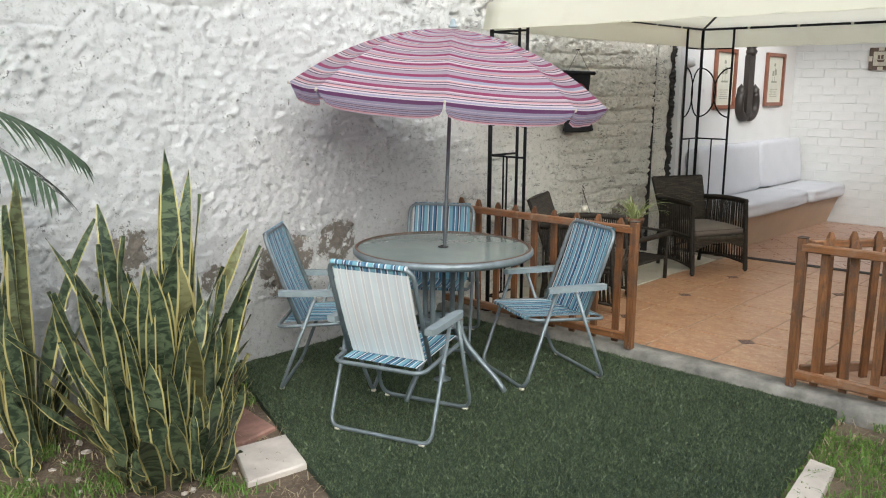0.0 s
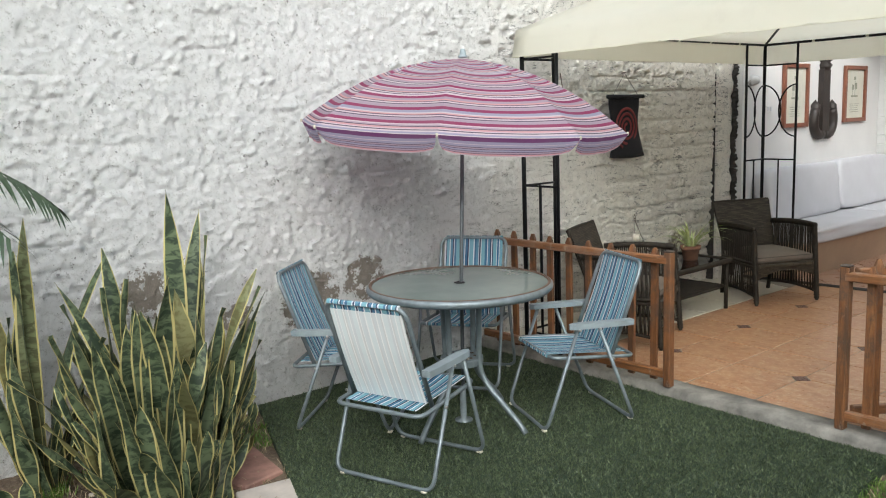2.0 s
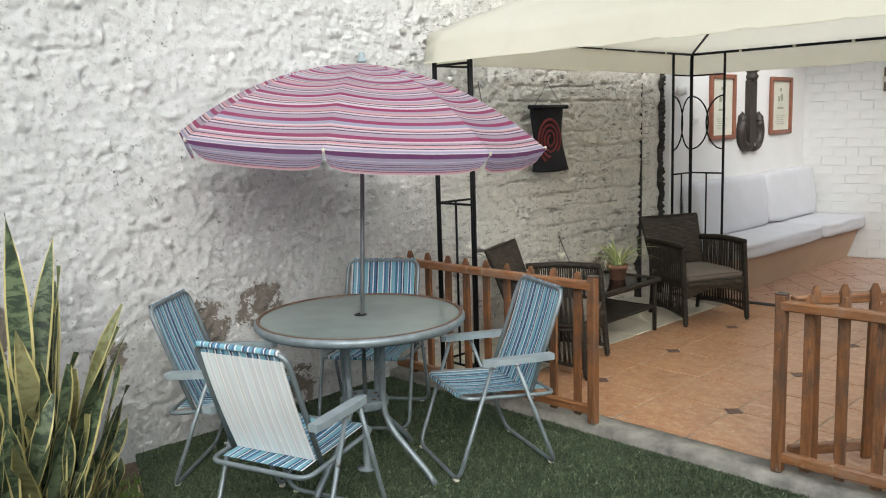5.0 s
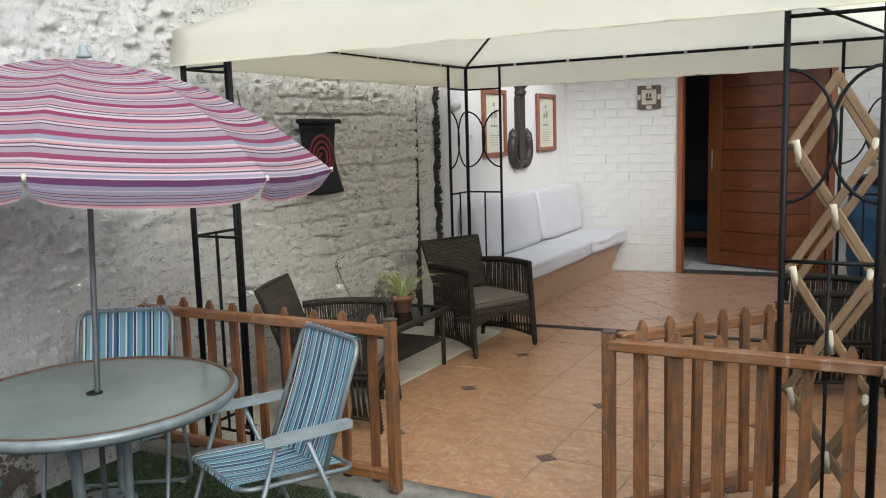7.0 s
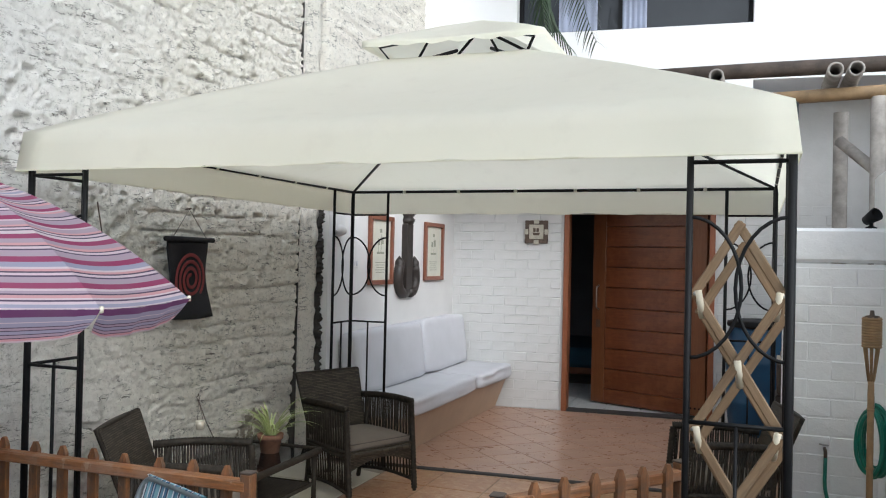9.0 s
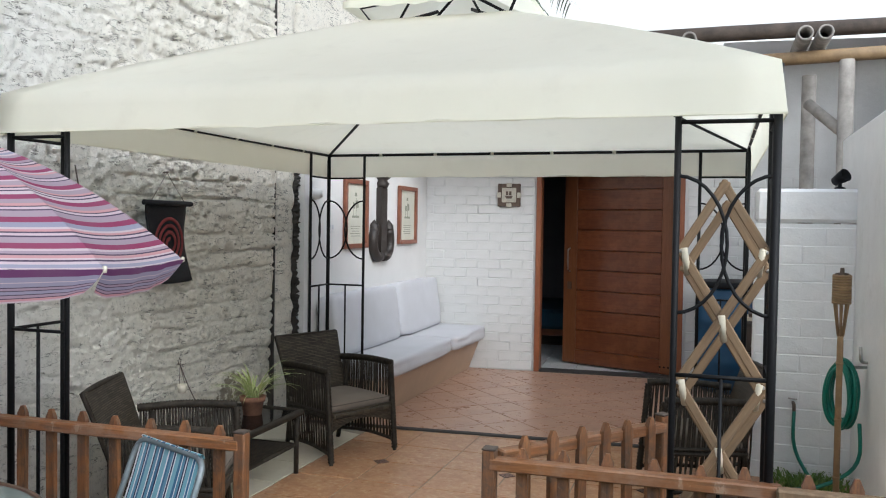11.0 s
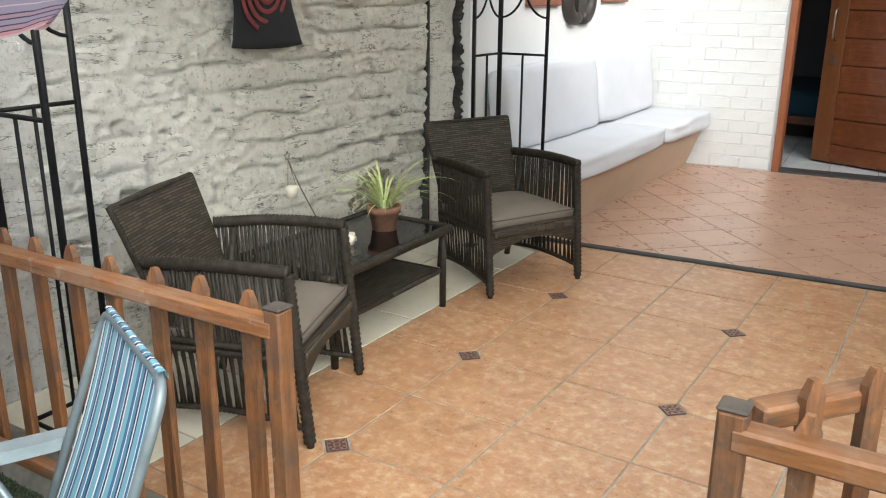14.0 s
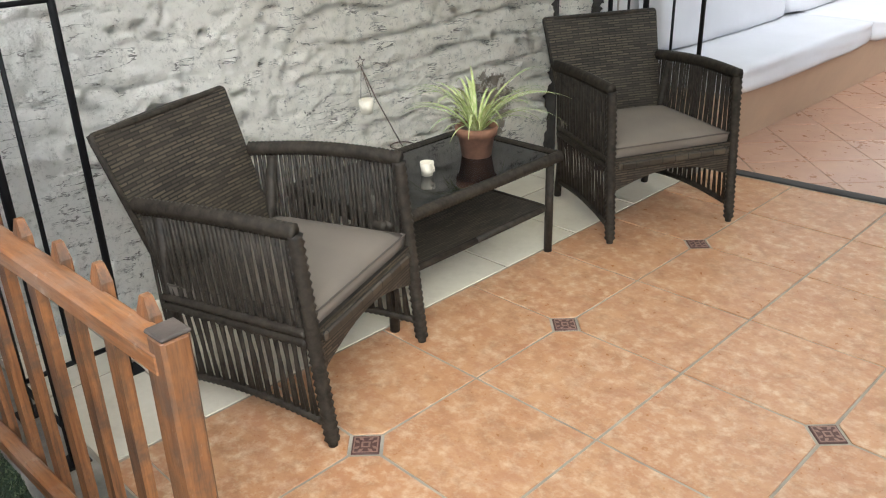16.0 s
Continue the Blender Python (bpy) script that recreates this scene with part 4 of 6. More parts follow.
def gazebo():
    g = thing("gazebo", pose(GCX, GCY, 0), "cream fabric gazebo on slim black steel legs with scrolls", "gazebo")
    hx, hy = (GX1 - GX0) / 2, (GY1 - GY0) / 2
    for sx in (-1, 1):
        for sy in (-1, 1):
            leg = thing("leg", pose(sx * hx, sy * hy, 0), "", "")
            leg.parent = g
            d = 0.315
            for px, py, r in ((0, 0, 0.0155), (-sx * d, 0, 0.0115), (0, -sy * d, 0.0115)):
                part("post", tube(bm_new(), [(px, py, 0), (px, py, EAVE)], r, 8), BLACK, leg, smooth=True)
                bm = bm_new()
                box(bm, (px, py, 0.004), (0.07, 0.07, 0.008), None, 0.002)
                part("foot_plate", bm, BLACK, leg)
            for ax in (0, 1):
                def at(u, z):
                    return (-sx * u, 0, z) if ax == 0 else (0, -sy * u, z)
                for z in (0.11, 1.155, 2.02):
                    part("crossbar", tube(bm_new(), [at(0, z), at(d, z)], 0.008, 6), BLACK, leg, smooth=True)
                part("spindle", tube(bm_new(), [at(d / 2, 0.11), at(d / 2, 1.155)], 0.007, 6), BLACK, leg, smooth=True)
                for side in (0, 1):
                    pts = []
                    for k in range(17):
                        a = -math.pi / 2 + math.pi * k / 16
                        u = math.cos(a) * d * 0.53
                        pts.append(at(u if side == 0 else d - u, 1.603 + 0.235 * math.sin(a)))
                    part("scroll", tube(bm_new(), pts, 0.007, 6), BLACK, leg, smooth=True)
    # perimeter bars, cloth ties and hip rafters
    c = [(-hx, -hy), (hx, -hy), (hx, hy), (-hx, hy)]
    for a, b in zip(c, c[1:] + c[:1]):
        part("eave_bar", tube(bm_new(), [(*a, EAVE), (*b, EAVE)], 0.011, 8), BLACK, g, smooth=True)
        for k in range(1, 7):
            t = k / 7
            p = (a[0] + (b[0] - a[0]) * t, a[1] + (b[1] - a[1]) * t, EAVE)
            q = Vector((b[0] - a[0], b[1] - a[1], 0)).normalized() * 0.012
            part("tie", tube(bm_new(), [Vector(p) - q, Vector(p) + q], 0.014, 8), CANOPY, g, smooth=True)
    VH, VZ = 0.36, 2.735
    for sx, sy in ((-1, -1), (1, -1), (1, 1), (-1, 1)):
        part("rafter", tube(bm_new(), [(sx * hx, sy * hy, EAVE), (sx * VH, sy * VH, VZ - 0.02), (sx * 0.1, sy * 0.1, VZ + 0.12)], 0.010, 8), BLACK, g, smooth=True)
        part("cap_rod", tube(bm_new(), [(sx * VH, sy * VH, VZ - 0.02), (sx * 0.43, sy * 0.43, 2.815), (0, 0, 3.0)], 0.009, 6), BLACK, g, smooth=True)
        part("cap_strut", tube(bm_new(), [(sx * 0.24, sy * VH, VZ), (sx * 0.16, sy * 0.36, 2.87)], 0.007, 6), BLACK, g, smooth=True)
    part("vent_bar", tube(bm_new(), [(-VH, -VH, VZ - 0.01), (VH, -VH, VZ - 0.01), (VH, VH, VZ - 0.01), (-VH, VH, VZ - 0.01)], 0.010, 8, True), BLACK, g)

    def shell(name, h0x, h0y, z0, h1, z1, drop, sag, flare, label=""):
        """A hipped fabric roof with a hanging edge, as one closed ring of strips."""
        cols, nb = 4 * 22, 12
        P = []
        for j in range(nb + 4):
            ringP = []
            for i in range(cols):
                s4 = i * 4 / cols
                k, t = int(s4), s4 - int(s4)
                ca = [(-1, -1), (1, -1), (1, 1), (-1, 1)]
                ax, ay = ca[k]
                bx, by = ca[(k + 1) % 4]
                ux, uy = ax + (bx - ax) * t, ay + (by - ay) * t
                mid = 1 - (2 * t - 1) ** 2
                if j < 4:
                    f = j / 3
                    z = z0 - drop * (1 - f) + 0.008 * math.sin(i * 1.9 + k) * (1 - f) * mid
                    w = 1 + flare * (1 - f)
                    wob = 0.006 * math.sin(i * 2.3) * (1 - f)
                    ringP.append((ux * (h0x * w + wob), uy * (h0y * w + wob), z - 0.012 * mid * f))
                else:
                    f = (j - 3) / nb
                    hx2, hy2 = h0x + (h1 - h0x) * f, h0y + (h1 - h0y) * f
                    z = z0 + (z1 - z0) * (f ** 0.93) - sag * mid * math.sin(math.pi * f) - 0.012 * mid * (1 - f)
                    z += 0.004 * noise.noise((ux * 5, uy * 5, f * 5))
                    ringP.append((ux * hx2, uy * hy2, z))
            P.append(ringP)
        V = [p for r in P for p in r]
        F = [(j * cols + i, j * cols + (i + 1) % cols, (j + 1) * cols + (i + 1) % cols, (j + 1) * cols + i) for j in range(len(P) - 1) for i in range(cols)]
        return mesh_part(name, V, F, CANOPY, g, label)

    roof = shell("canopy", hx + 0.004, hy + 0.05, EAVE + 0.005, 0.40, 2.755, DROP, 0.05, 0.012, "cream polyester canopy")
    cap = shell("vent_cap", 0.50, 0.50, 2.835, 0.02, 3.04, 0.035, 0.03, 0.0, "small cream vent cap")
    # hems along the hanging edges
    for hx3, hy3, z in (((hx + 0.004) * 1.012, (hy + 0.05) * 1.012, EAVE - DROP + 0.005),):
        part("hem", tube(bm_new(), [(-hx3, -hy3, z), (hx3, -hy3, z), (hx3, hy3, z), (-hx3, hy3, z)], 0.004, 6, True), CANOPY, g)
    return g


gazebo()


# ---- fences ----
def picket(bm, w=0.042, d=0.022, h=0.87):
    prism(bm, [(-w / 2, -d / 2), (w / 2, -d / 2), (w / 2, d / 2), (-w / 2, d / 2)], 0, h - 0.035)
    k = [v for v in bm.verts if v.co.z > h - 0.04]
    tops = [bm.verts.new((v.co.x * 0.35, v.co.y * 0.7, h)) for v in k]
    for a, b, p, q in zip(k, k[1:] + k[:1], tops, tops[1:] + tops[:1]):
        bm.faces.new((a, b, q, p))
    bm.faces.new(tops)
    return bm


def fence(name, a, b, posts, pickets, label, side=1, h=0.815, railz=0.77, pw=0.050, rail=FENCERAIL):
    """A picket fence from a to b; posts: the ends that have a post; side: where the pickets stand off the rails."""
    a, b = Vector(a), Vector(b)
    L = (b - a).length
    f = thing(name, pose(a.x, a.y, a.z, 0, 0, math.degrees(math.atan2(b.y - a.y, b.x - a.x))), label, "fence")
    for z, hh, dd in ((railz, 0.045, 0.055), (0.075, 0.05, 0.04)):
        part("rail", box(bm_new(), (L / 2, 0, z), (L, dd, hh), None, 0.006), rail, f)
    for e in posts:
        x = e * L
        bm = bm_new()
        box(bm, (0, 0, railz / 2 + 0.025), (pw, pw, railz + 0.05), None, 0.006)
        p = part("post", bm, FENCEWOOD, f, at=pose(x, 0, 0))
        part("post_cap", box(bm_new(), (0, 0, railz + 0.053), (pw + 0.003, pw + 0.003, 0.008), None, 0.003), LOG, p, "dark weathered cap")
    base = None
    for k in range(pickets):
        x = L * (k + 0.75) / (pickets + 0.5)
        hh = h + rnd.uniform(-0.006, 0.008)
        m = Matrix.LocRotScale((x, side * 0.030, 0.02), Euler((0, rnd.uniform(-0.012, 0.012), 0)), (1, 1, hh / 0.87))
        if base is None:
            base = part("picket", picket(bm_new()), FENCEWOOD, f, at=m)
        else:
            again(base, "picket", m, f)
    return f


fence("picket_fence", (-4.06, 4.37, 0), (-2.50, 4.41, 0), (1.0,), 9, "varnished pine picket fence running from the rough wall to its post", 1)
fence("picket_fence", (-1.49, 4.45, 0), (-0.50, 4.47, 0), (0.0,), 6, "weathered pine picket fence with peeling varnish on the kerb", 1, 0.835, 0.795)
fence("picket_fence", (-0.52, 4.44, 0), (0.10, 4.45, 0), (), 4, "pale unvarnished pine picket fence panel by the wall", 1, 0.835, 0.795, rail=LATTICE)
fence("picket_gate", (-1.47, 4.52, 0.01), (-0.93, 5.22, 0.01), (1.0,), 6, "pine picket gate swung open into the patio", -1, 0.84, 0.795)


# ---- striped folding chairs ----
def strip_mesh(name, pts, width, material, parent, v_scale=1.0, sag=0.0, label="", thick=0.004):
    """A sling of cloth along a bent line (y, z); its stripes run along the line."""
    rows_, cols = len(pts), 17
    P, UV = [], []
    for j, (y, z) in enumerate(pts):
        for i in range(cols):
            u = i / (cols - 1)
            s = sag * (1 - (2 * u - 1) ** 2) * math.sin(math.pi * j / (rows_ - 1))
            P.append(((u - 0.5) * width, y, z - s))
            UV.append((j / (rows_ - 1), u * v_scale))
    F = [(j * cols + i, j * cols + i + 1, (j + 1) * cols + i + 1, (j + 1) * cols + i) for j in range(rows_ - 1) for i in range(cols - 1)]
    return mesh_part(name, P, F, material, parent, label, True, uv=UV)


def folding_chair():
    c = thing("folding_chair", Matrix(), "folding garden chair with blue striped sling and grey tubular frame", "chair", "chairs round the garden table")
    w = 0.255
    bt, bb = Vector((0, -0.312, 0.878)), Vector((0, -0.122, 0.375))
    wk = 0.226
    back = [(-wk, bb.y, bb.z), (-wk, bt.y, bt.z), (wk, bt.y, bt.z), (wk, bb.y, bb.z)]
    part("back_frame", tube(bm_new(), rounded(back, 0.07), 0.0115, 8), TUBE, c, smooth=True)
    wf = w + 0.012
    part("front_leg", tube(bm_new(), rounded([(-wf, 0.10, 0.555), (-wf, 0.29, 0.012), (wf, 0.29, 0.012), (wf, 0.10, 0.555)], 0.07), 0.0105, 8), TUBE, c, smooth=True)
    wr = w + 0.026
    part("rear_leg", tube(bm_new(), rounded([(-wr, -0.02, 0.555), (-wr, -0.23, 0.012), (wr, -0.23, 0.012), (wr, -0.02, 0.555)], 0.06), 0.0105, 8), TUBE, c, smooth=True)
    ws = wk + 0.02
    seat = rounded([(0, 0.24, 0.404), (-ws, 0.24, 0.404), (-ws, -0.25, 0.366), (ws, -0.25, 0.366), (ws, 0.24, 0.404), (0, 0.24, 0.404)], 0.06)
    part("seat_frame", tube(bm_new(), seat[:-1], 0.0105, 8, True), TUBE, c, smooth=True)
    for s in (-1, 1):
        bm = bm_new()
        P = [(-0.225, 0.022), (-0.16, 0.026), (0.08, 0.026), (0.13, 0.020), (0.15, 0.006)]
        up = [bm.verts.new((s * (w + 0.012) + k * hw, y, 0.575 + (0.012 if abs(y) < 0.16 else 0.006))) for k in (-1, 1) for y, hw in (P if k < 0 else P[::-1])]
        dn = [bm.verts.new((v.co.x, v.co.y, v.co.z - 0.03)) for v in up]
        bm.faces.new(up)
        bm.faces.new(dn[::-1])
        for a in range(len(up)):
            b = (a + 1) % len(up)
            bm.faces.new((up[b], up[a], dn[a], dn[b]))
        bmesh.ops.recalc_face_normals(bm, faces=bm.faces)
        part("armrest", bm, ARMGREY, c)
        for y, z in ((0.10, 0.553), (-0.02, 0.553), (-0.10, 0.375)):
            bm = bm_new()
            lathe(bm, [(0, -0.006), (0.007, -0.006), (0.007, 0.006), (0, 0.008)], 8, pose(s * (w + 0.036), y, z, 0, 90 * s, 0))
            part("rivet", bm, STEEL, c)
    for s in (-1, 1):
        for y in (0.29, -0.23):
            part("foot_cap", box(bm_new(), (s * 0.235, y, 0.006), (0.03, 0.026, 0.012), None, 0.004), WAX, c)
    n = Vector((0, (bt - bb).z, -(bt - bb).y)).normalized()
    bp = []
    for k in range(13):
        t = 0.03 + 0.985 * k / 12
        q = bb.lerp(bt, t)
        bp.append((q.y - 0.012 * math.sin(math.pi * t) + n.y * 0.004, q.z + n.z * 0.004))
    # round the top tube
    wrap = [(bt.y + 0.012 * math.cos(a) - 0.001, bt.z + 0.0135 * math.sin(a)) for a in (0.9, 1.5, 2.2, 2.9, 3.6)]
    strip_mesh("back_sling", bp + wrap, 2 * wk - 0.05, SLING, c, 1.0, 0.0)
    bq = [(y - 0.005, z - 0.002) for y, z in bp[:-1]]
    strip_mesh("sling_reverse", bq, 2 * wk - 0.051, SLINGBACK, c, 1.0, 0.0, "sun-bleached reverse of the sling")
    sp = [(0.252, 0.397), (0.250, 0.415)] + [(0.24 - 0.46 * k / 10, 0.417 - 0.036 * k / 10) for k in range(11)]
    strip_mesh("seat_sling", sp, 2 * wk - 0.05, SLING, c, 1.0, 0.018)
    return c


CHAIR = folding_chair()
CHAIR.matrix_basis = pose(-2.79, 2.66, TURFZ, 0, 0, 18)
for x, y, r in ((-2.722, 3.808, 157), (-3.581, 2.845, -50), (-3.667, 3.833, 215)):
    copy_thing(CHAIR, pose(x, y, TURFZ, 0, 0, r))


# ---- round table and parasol ----
TBX, TBY = -3.06, 3.26


def garden_table():
    t = thing("garden_table", pose(TBX, TBY, TURFZ), "round frosted glass garden table with a rusting grey steel rim", "table")
    R, Z = 0.505, 0.79
    part("glass_top", lathe(bm_new(), [(0.022, Z - 0.004), (R - 0.02, Z - 0.004), (R - 0.02, Z + 0.003), (0.022, Z + 0.003), (0.022, Z - 0.004)], 64), GLASSTOP, t)
    part("rim", lathe(bm_new(), [(R - 0.022, Z - 0.03), (R - 0.004, Z - 0.034), (R + 0.008, Z - 0.02), (R + 0.008, Z - 0.004), (R, Z + 0.006), (R - 0.008, Z + 0.009), (R - 0.018, Z + 0.006), (R - 0.022, Z - 0.03)], 64), TUBE, t, smooth=True)
    part("rust_line", lathe(bm_new(), [(R - 0.021, Z + 0.004), (R - 0.018, Z + 0.0105), (R - 0.007, Z + 0.0105), (R - 0.004, Z + 0.0085)], 64), RUST, t, "rusted inner edge")
    part("hub_ring", lathe(bm_new(), [(0.016, Z - 0.01), (0.03, Z - 0.01), (0.03, Z + 0.008), (0.018, Z + 0.01), (0.016, Z - 0.01)], 20), BLACK, t, smooth=True)
    for k in range(4):
        a = radians(14 + 90 * k)
        pr = [(0.19, Z - 0.03), (0.125, Z - 0.07), (0.112, 0.34), (0.155, 0.24), (0.36, 0.055), (0.405, 0.0)]
        part("leg", tube(bm_new(), rounded([(r * math.cos(a), r * math.sin(a), z) for r, z in pr], 0.07, 4), 0.0158, 8), TUBE, t, smooth=True)
    bm = bm_new()
    lathe(bm, [(0.02, 0.335), (0.115, 0.335), (0.12, 0.34), (0.12, 0.372), (0.115, 0.377), (0.02, 0.377), (0.02, 0.335)], 28)
    part("leg_plate", bm, TUBE, t)
    for k in range(8):
        a = math.tau * k / 8
        part("plate_hole", lathe(bm_new(), [(0, 0.3775), (0.011, 0.3775), (0.011, 0.379), (0, 0.379)], 10, pose(0.075 * math.cos(a), 0.075 * math.sin(a), 0)), RUST, t, "rusted hole")
    return t


garden_table()


def parasol():
    p = thing("parasol", pose(TBX, TBY, TURFZ), "pink and violet striped parasol standing through the table", "parasol")
    TOP, EDGE, R = 2.005, 1.642, 0.90
    part("pole", tube(bm_new(), [(0, 0, 0.0), (-0.008, 0.02, 0.8), (-0.045, 0.115, TOP - 0.02)], 0.0105, 10), POLEGREY, p, smooth=True)
    part("pole_foot", lathe(bm_new(), [(0.0, 0.0), (0.05, 0.0), (0.05, 0.008), (0.018, 0.014), (0.017, 0.20), (0.0, 0.20)], 16), TUBE, p, smooth=True)
    off = Vector((-0.045, 0.115, 0))
    part("finial", lathe(bm_new(), [(0.0, 0.034), (0.013, 0.032), (0.016, 0.018), (0.018, 0.0), (0.026, -0.004), (0.026, -0.014), (0.0, -0.014)], 14, pose(off.x, off.y, TOP + 0.02)), ARMGREY, p, smooth=True)
    part("runner", lathe(bm_new(), [(0.014, 0.0), (0.028, 0.0), (0.028, 0.05), (0.014, 0.05)], 12, pose(off.x * 0.9, off.y * 0.9, TOP - 0.42)), ARMGREY, p, smooth=True)
    crown = thing("crown", Matrix.Translation((off.x, off.y, TOP)) @ Matrix.Rotation(radians(4.2), 4, Vector((-0.675, 0.738, 0))) @ Matrix.Rotation(radians(1.5), 4, Vector((0.738, 0.675, 0))) @ Matrix.Translation((0, 0, -TOP)), "", "")
    crown.parent = p
    N, A0 = 8, radians(PARA_TURN)
    for k in range(N):
        a, b = A0 + math.tau * k / N, A0 + math.tau * (k + 1) / N
        rows_, cols = 17, 13
        P, UV = [], []
        for j in range(rows_):
            f = j / (rows_ - 1)
            for i in range(cols):
                s = i / (cols - 1)
                da = Vector((math.cos(a), math.sin(a), 0)) * (1 - s) + Vector((math.cos(b), math.sin(b), 0)) * s
                mid = 1 - (2 * s - 1) ** 2
                z = TOP - (TOP - EDGE) * (0.10 * f + 0.90 * f ** 2.1) - 0.013 * mid * math.sin(math.pi * f) - 0.010 * mid * f
                q = da * (R * f * (1 - 0.008 * mid * f))
                P.append((q.x, q.y, z))
                UV.append((s, 0.152 + 1.70 * f))
        F = [(j * cols + i, (j + 1) * cols + i, (j + 1) * cols + i + 1, j * cols + i + 1) for j in range(rows_ - 1) for i in range(cols - 1)]
        mesh_part("panel", P, F, PANEL, crown, uv=UV)
        # the hanging edge, rounded at its ends
        P, UV = [], []
        for j in range(4):
            f = j / 3
            for i in range(cols):
                s = i / (cols - 1)
                s2 = 0.5 + (s - 0.5) * (0.985 - 0.06 * f ** 3)
                da = Vector((math.cos(a), math.sin(a), 0)) * (1 - s2) + Vector((math.cos(b), math.sin(b), 0)) * s2
                mid = 1 - (2 * s2 - 1) ** 2
                z = EDGE - 0.010 * mid - 0.088 * f * (1 - 0.22 * abs(2 * s - 1) ** 6)
                q = da * (R * (1 - 0.008 * mid) * (1.004 - 0.045 * f + 0.008 * math.sin(i * 1.7 + k)))
                P.append((q.x, q.y, z))
                UV.append((s, 0.852 + 0.145 * f))
        F = [(j * cols + i, (j + 1) * cols + i, (j + 1) * cols + i + 1, j * cols + i + 1) for j in range(3) for i in range(cols - 1)]
        mesh_part("valance", P, F, CROWN, crown, uv=UV)
        rib = []
        for j in range(9):
            f = j / 8
            rib.append((math.cos(a) * R * f, math.sin(a) * R * f, TOP - (TOP - EDGE) * (0.10 * f + 0.90 * f ** 2.1) - 0.010))
        part("rib", tube(bm_new(), rib, 0.004, 6), STEEL, crown, smooth=True)
        part("strut", tube(bm_new(), [(math.cos(a) * 0.025, math.sin(a) * 0.025, TOP - 0.40), rib[4]], 0.0035, 6), STEEL, crown, smooth=True)
        part("rib_tip", lathe(bm_new(), [(0, -0.01), (0.006, -0.008), (0.006, 0.008), (0, 0.01)], 8, pose(math.cos(a) * R * 1.004, math.sin(a) * R * 1.004, EDGE - 0.002)), WAX, crown, smooth=True)
    return p


PARA_TURN = -3.0
parasol()


# ---- wicker armchairs ----
def armchair():
    c = thing("wicker_armchair", Matrix(), "dark brown wicker armchair with taupe seat cushion", "armchair", "wicker armchairs on the patio")
    W, D = 0.30, 0.28            # half width at the front legs, half depth
    ARM, SEAT = 0.635, 0.335
    # wrapped legs
    for s in (-1, 1):
        f, rr = [], []
        for k in range(57):
            z = k * (ARM - 0.01) / 56
            f.append((s * (W - 0.004), D - 0.055 * z / ARM, z))
            rr.append((0.0180 if k % 2 else 0.0240) if z > 0.02 else 0.014)
        part("leg", tube(bm_new(), f, rr, 8), WICKER, c, smooth=True)
        part("leg", tube(bm_new(), [(s * (W - 0.06), -D - 0.02, 0.0), (s * (W - 0.05), -D + 0.03, SEAT), (s * (W - 0.03), -D + 0.06, ARM - 0.03)], 0.017, 8), WICKER, c, smooth=True)

        def arm_at(t):
            """Along the arm from the front (0) to the back (1)."""
            y = D - 0.05 + t * (-2 * D + 0.03)
            return Vector((s * (W + 0.012 * math.sin(math.pi * t) - 0.035 * t), y, ARM + 0.012 * math.sin(math.pi * t) - 0.012 * t))

        def low_at(t):
            y = D - 0.012 + t * (-2 * D + 0.01)
            return Vector((s * (W - 0.06 * t), y, 0.075 + 0.022 * math.sin(math.pi * t)))

        part("arm_rail", tube(bm_new(), [arm_at(k / 70) for k in range(71)], [0.0175 if k % 2 else 0.0225 for k in range(71)], 8, flat=1.15), WICKER, c, smooth=True)
        part("lower_rail", tube(bm_new(), [low_at(k / 60) for k in range(61)], [0.011 if k % 2 else 0.014 for k in range(61)], 8), WICKER, c, smooth=True)
        for dz in (-0.014, 0.014):
            part("seat_rail", tube(bm_new(), [(s * (W + 0.004 - 0.041 * k / 50), D - 0.045 - (2 * D - 0.065) * k / 50, SEAT + dz) for k in range(51)], [0.012 if k % 2 else 0.0155 for k in range(51)], 8), WICKER, c, smooth=True)
        for k in range(34):
            t = (k + 0.7) / 34.6
            sway = (0.028 if k % 2 else -0.022) + rnd.uniform(-0.006, 0.006)
            a, b = arm_at(t), low_at(min(0.985, max(0.015, t + sway)))
            m = Vector((s * (W - 0.012 - 0.04 * t), arm_at(t).y * 0.5 + low_at(t).y * 0.5 - sway * 0.12, SEAT))
            part("slat", tube(bm_new(), [a, a.lerp(m, 0.5) + Vector((s * 0.006, rnd.uniform(-0.004, 0.004), 0)), m + Vector((s * 0.012, 0, 0)), b.lerp(m, 0.5) + Vector((s * 0.004, rnd.uniform(-0.004, 0.004), 0)), b], 0.0066, 5, flat=0.7), WICKER, c, smooth=True)
    # woven seat apron with an arched lower edge
    cols = 14
    P = []
    for j in range(2):
        for i in range(cols + 1):
            u = i / cols
            z = SEAT + 0.02 if j else SEAT - 0.125 + 0.07 * math.sin(math.pi * u)
            P.append(((u * 2 - 1) * (W - 0.01), D - 0.038, z))
    F = [(i, i + 1, cols + 2 + i, cols + 1 + i) for i in range(cols)]
    ap = mesh_part("apron", P, F, WEAVE, c, "", False)
    sol = ap.modifiers.new("thick", "SOLIDIFY")
    sol.thickness = 0.014
    part("seat", box(bm_new(), (0, 0, SEAT - 0.012), (2 * W - 0.07, 2 * D - 0.02, 0.03), None, 0.006), WEAVETOP, c)
    # reclined woven back
    bm = bm_new()
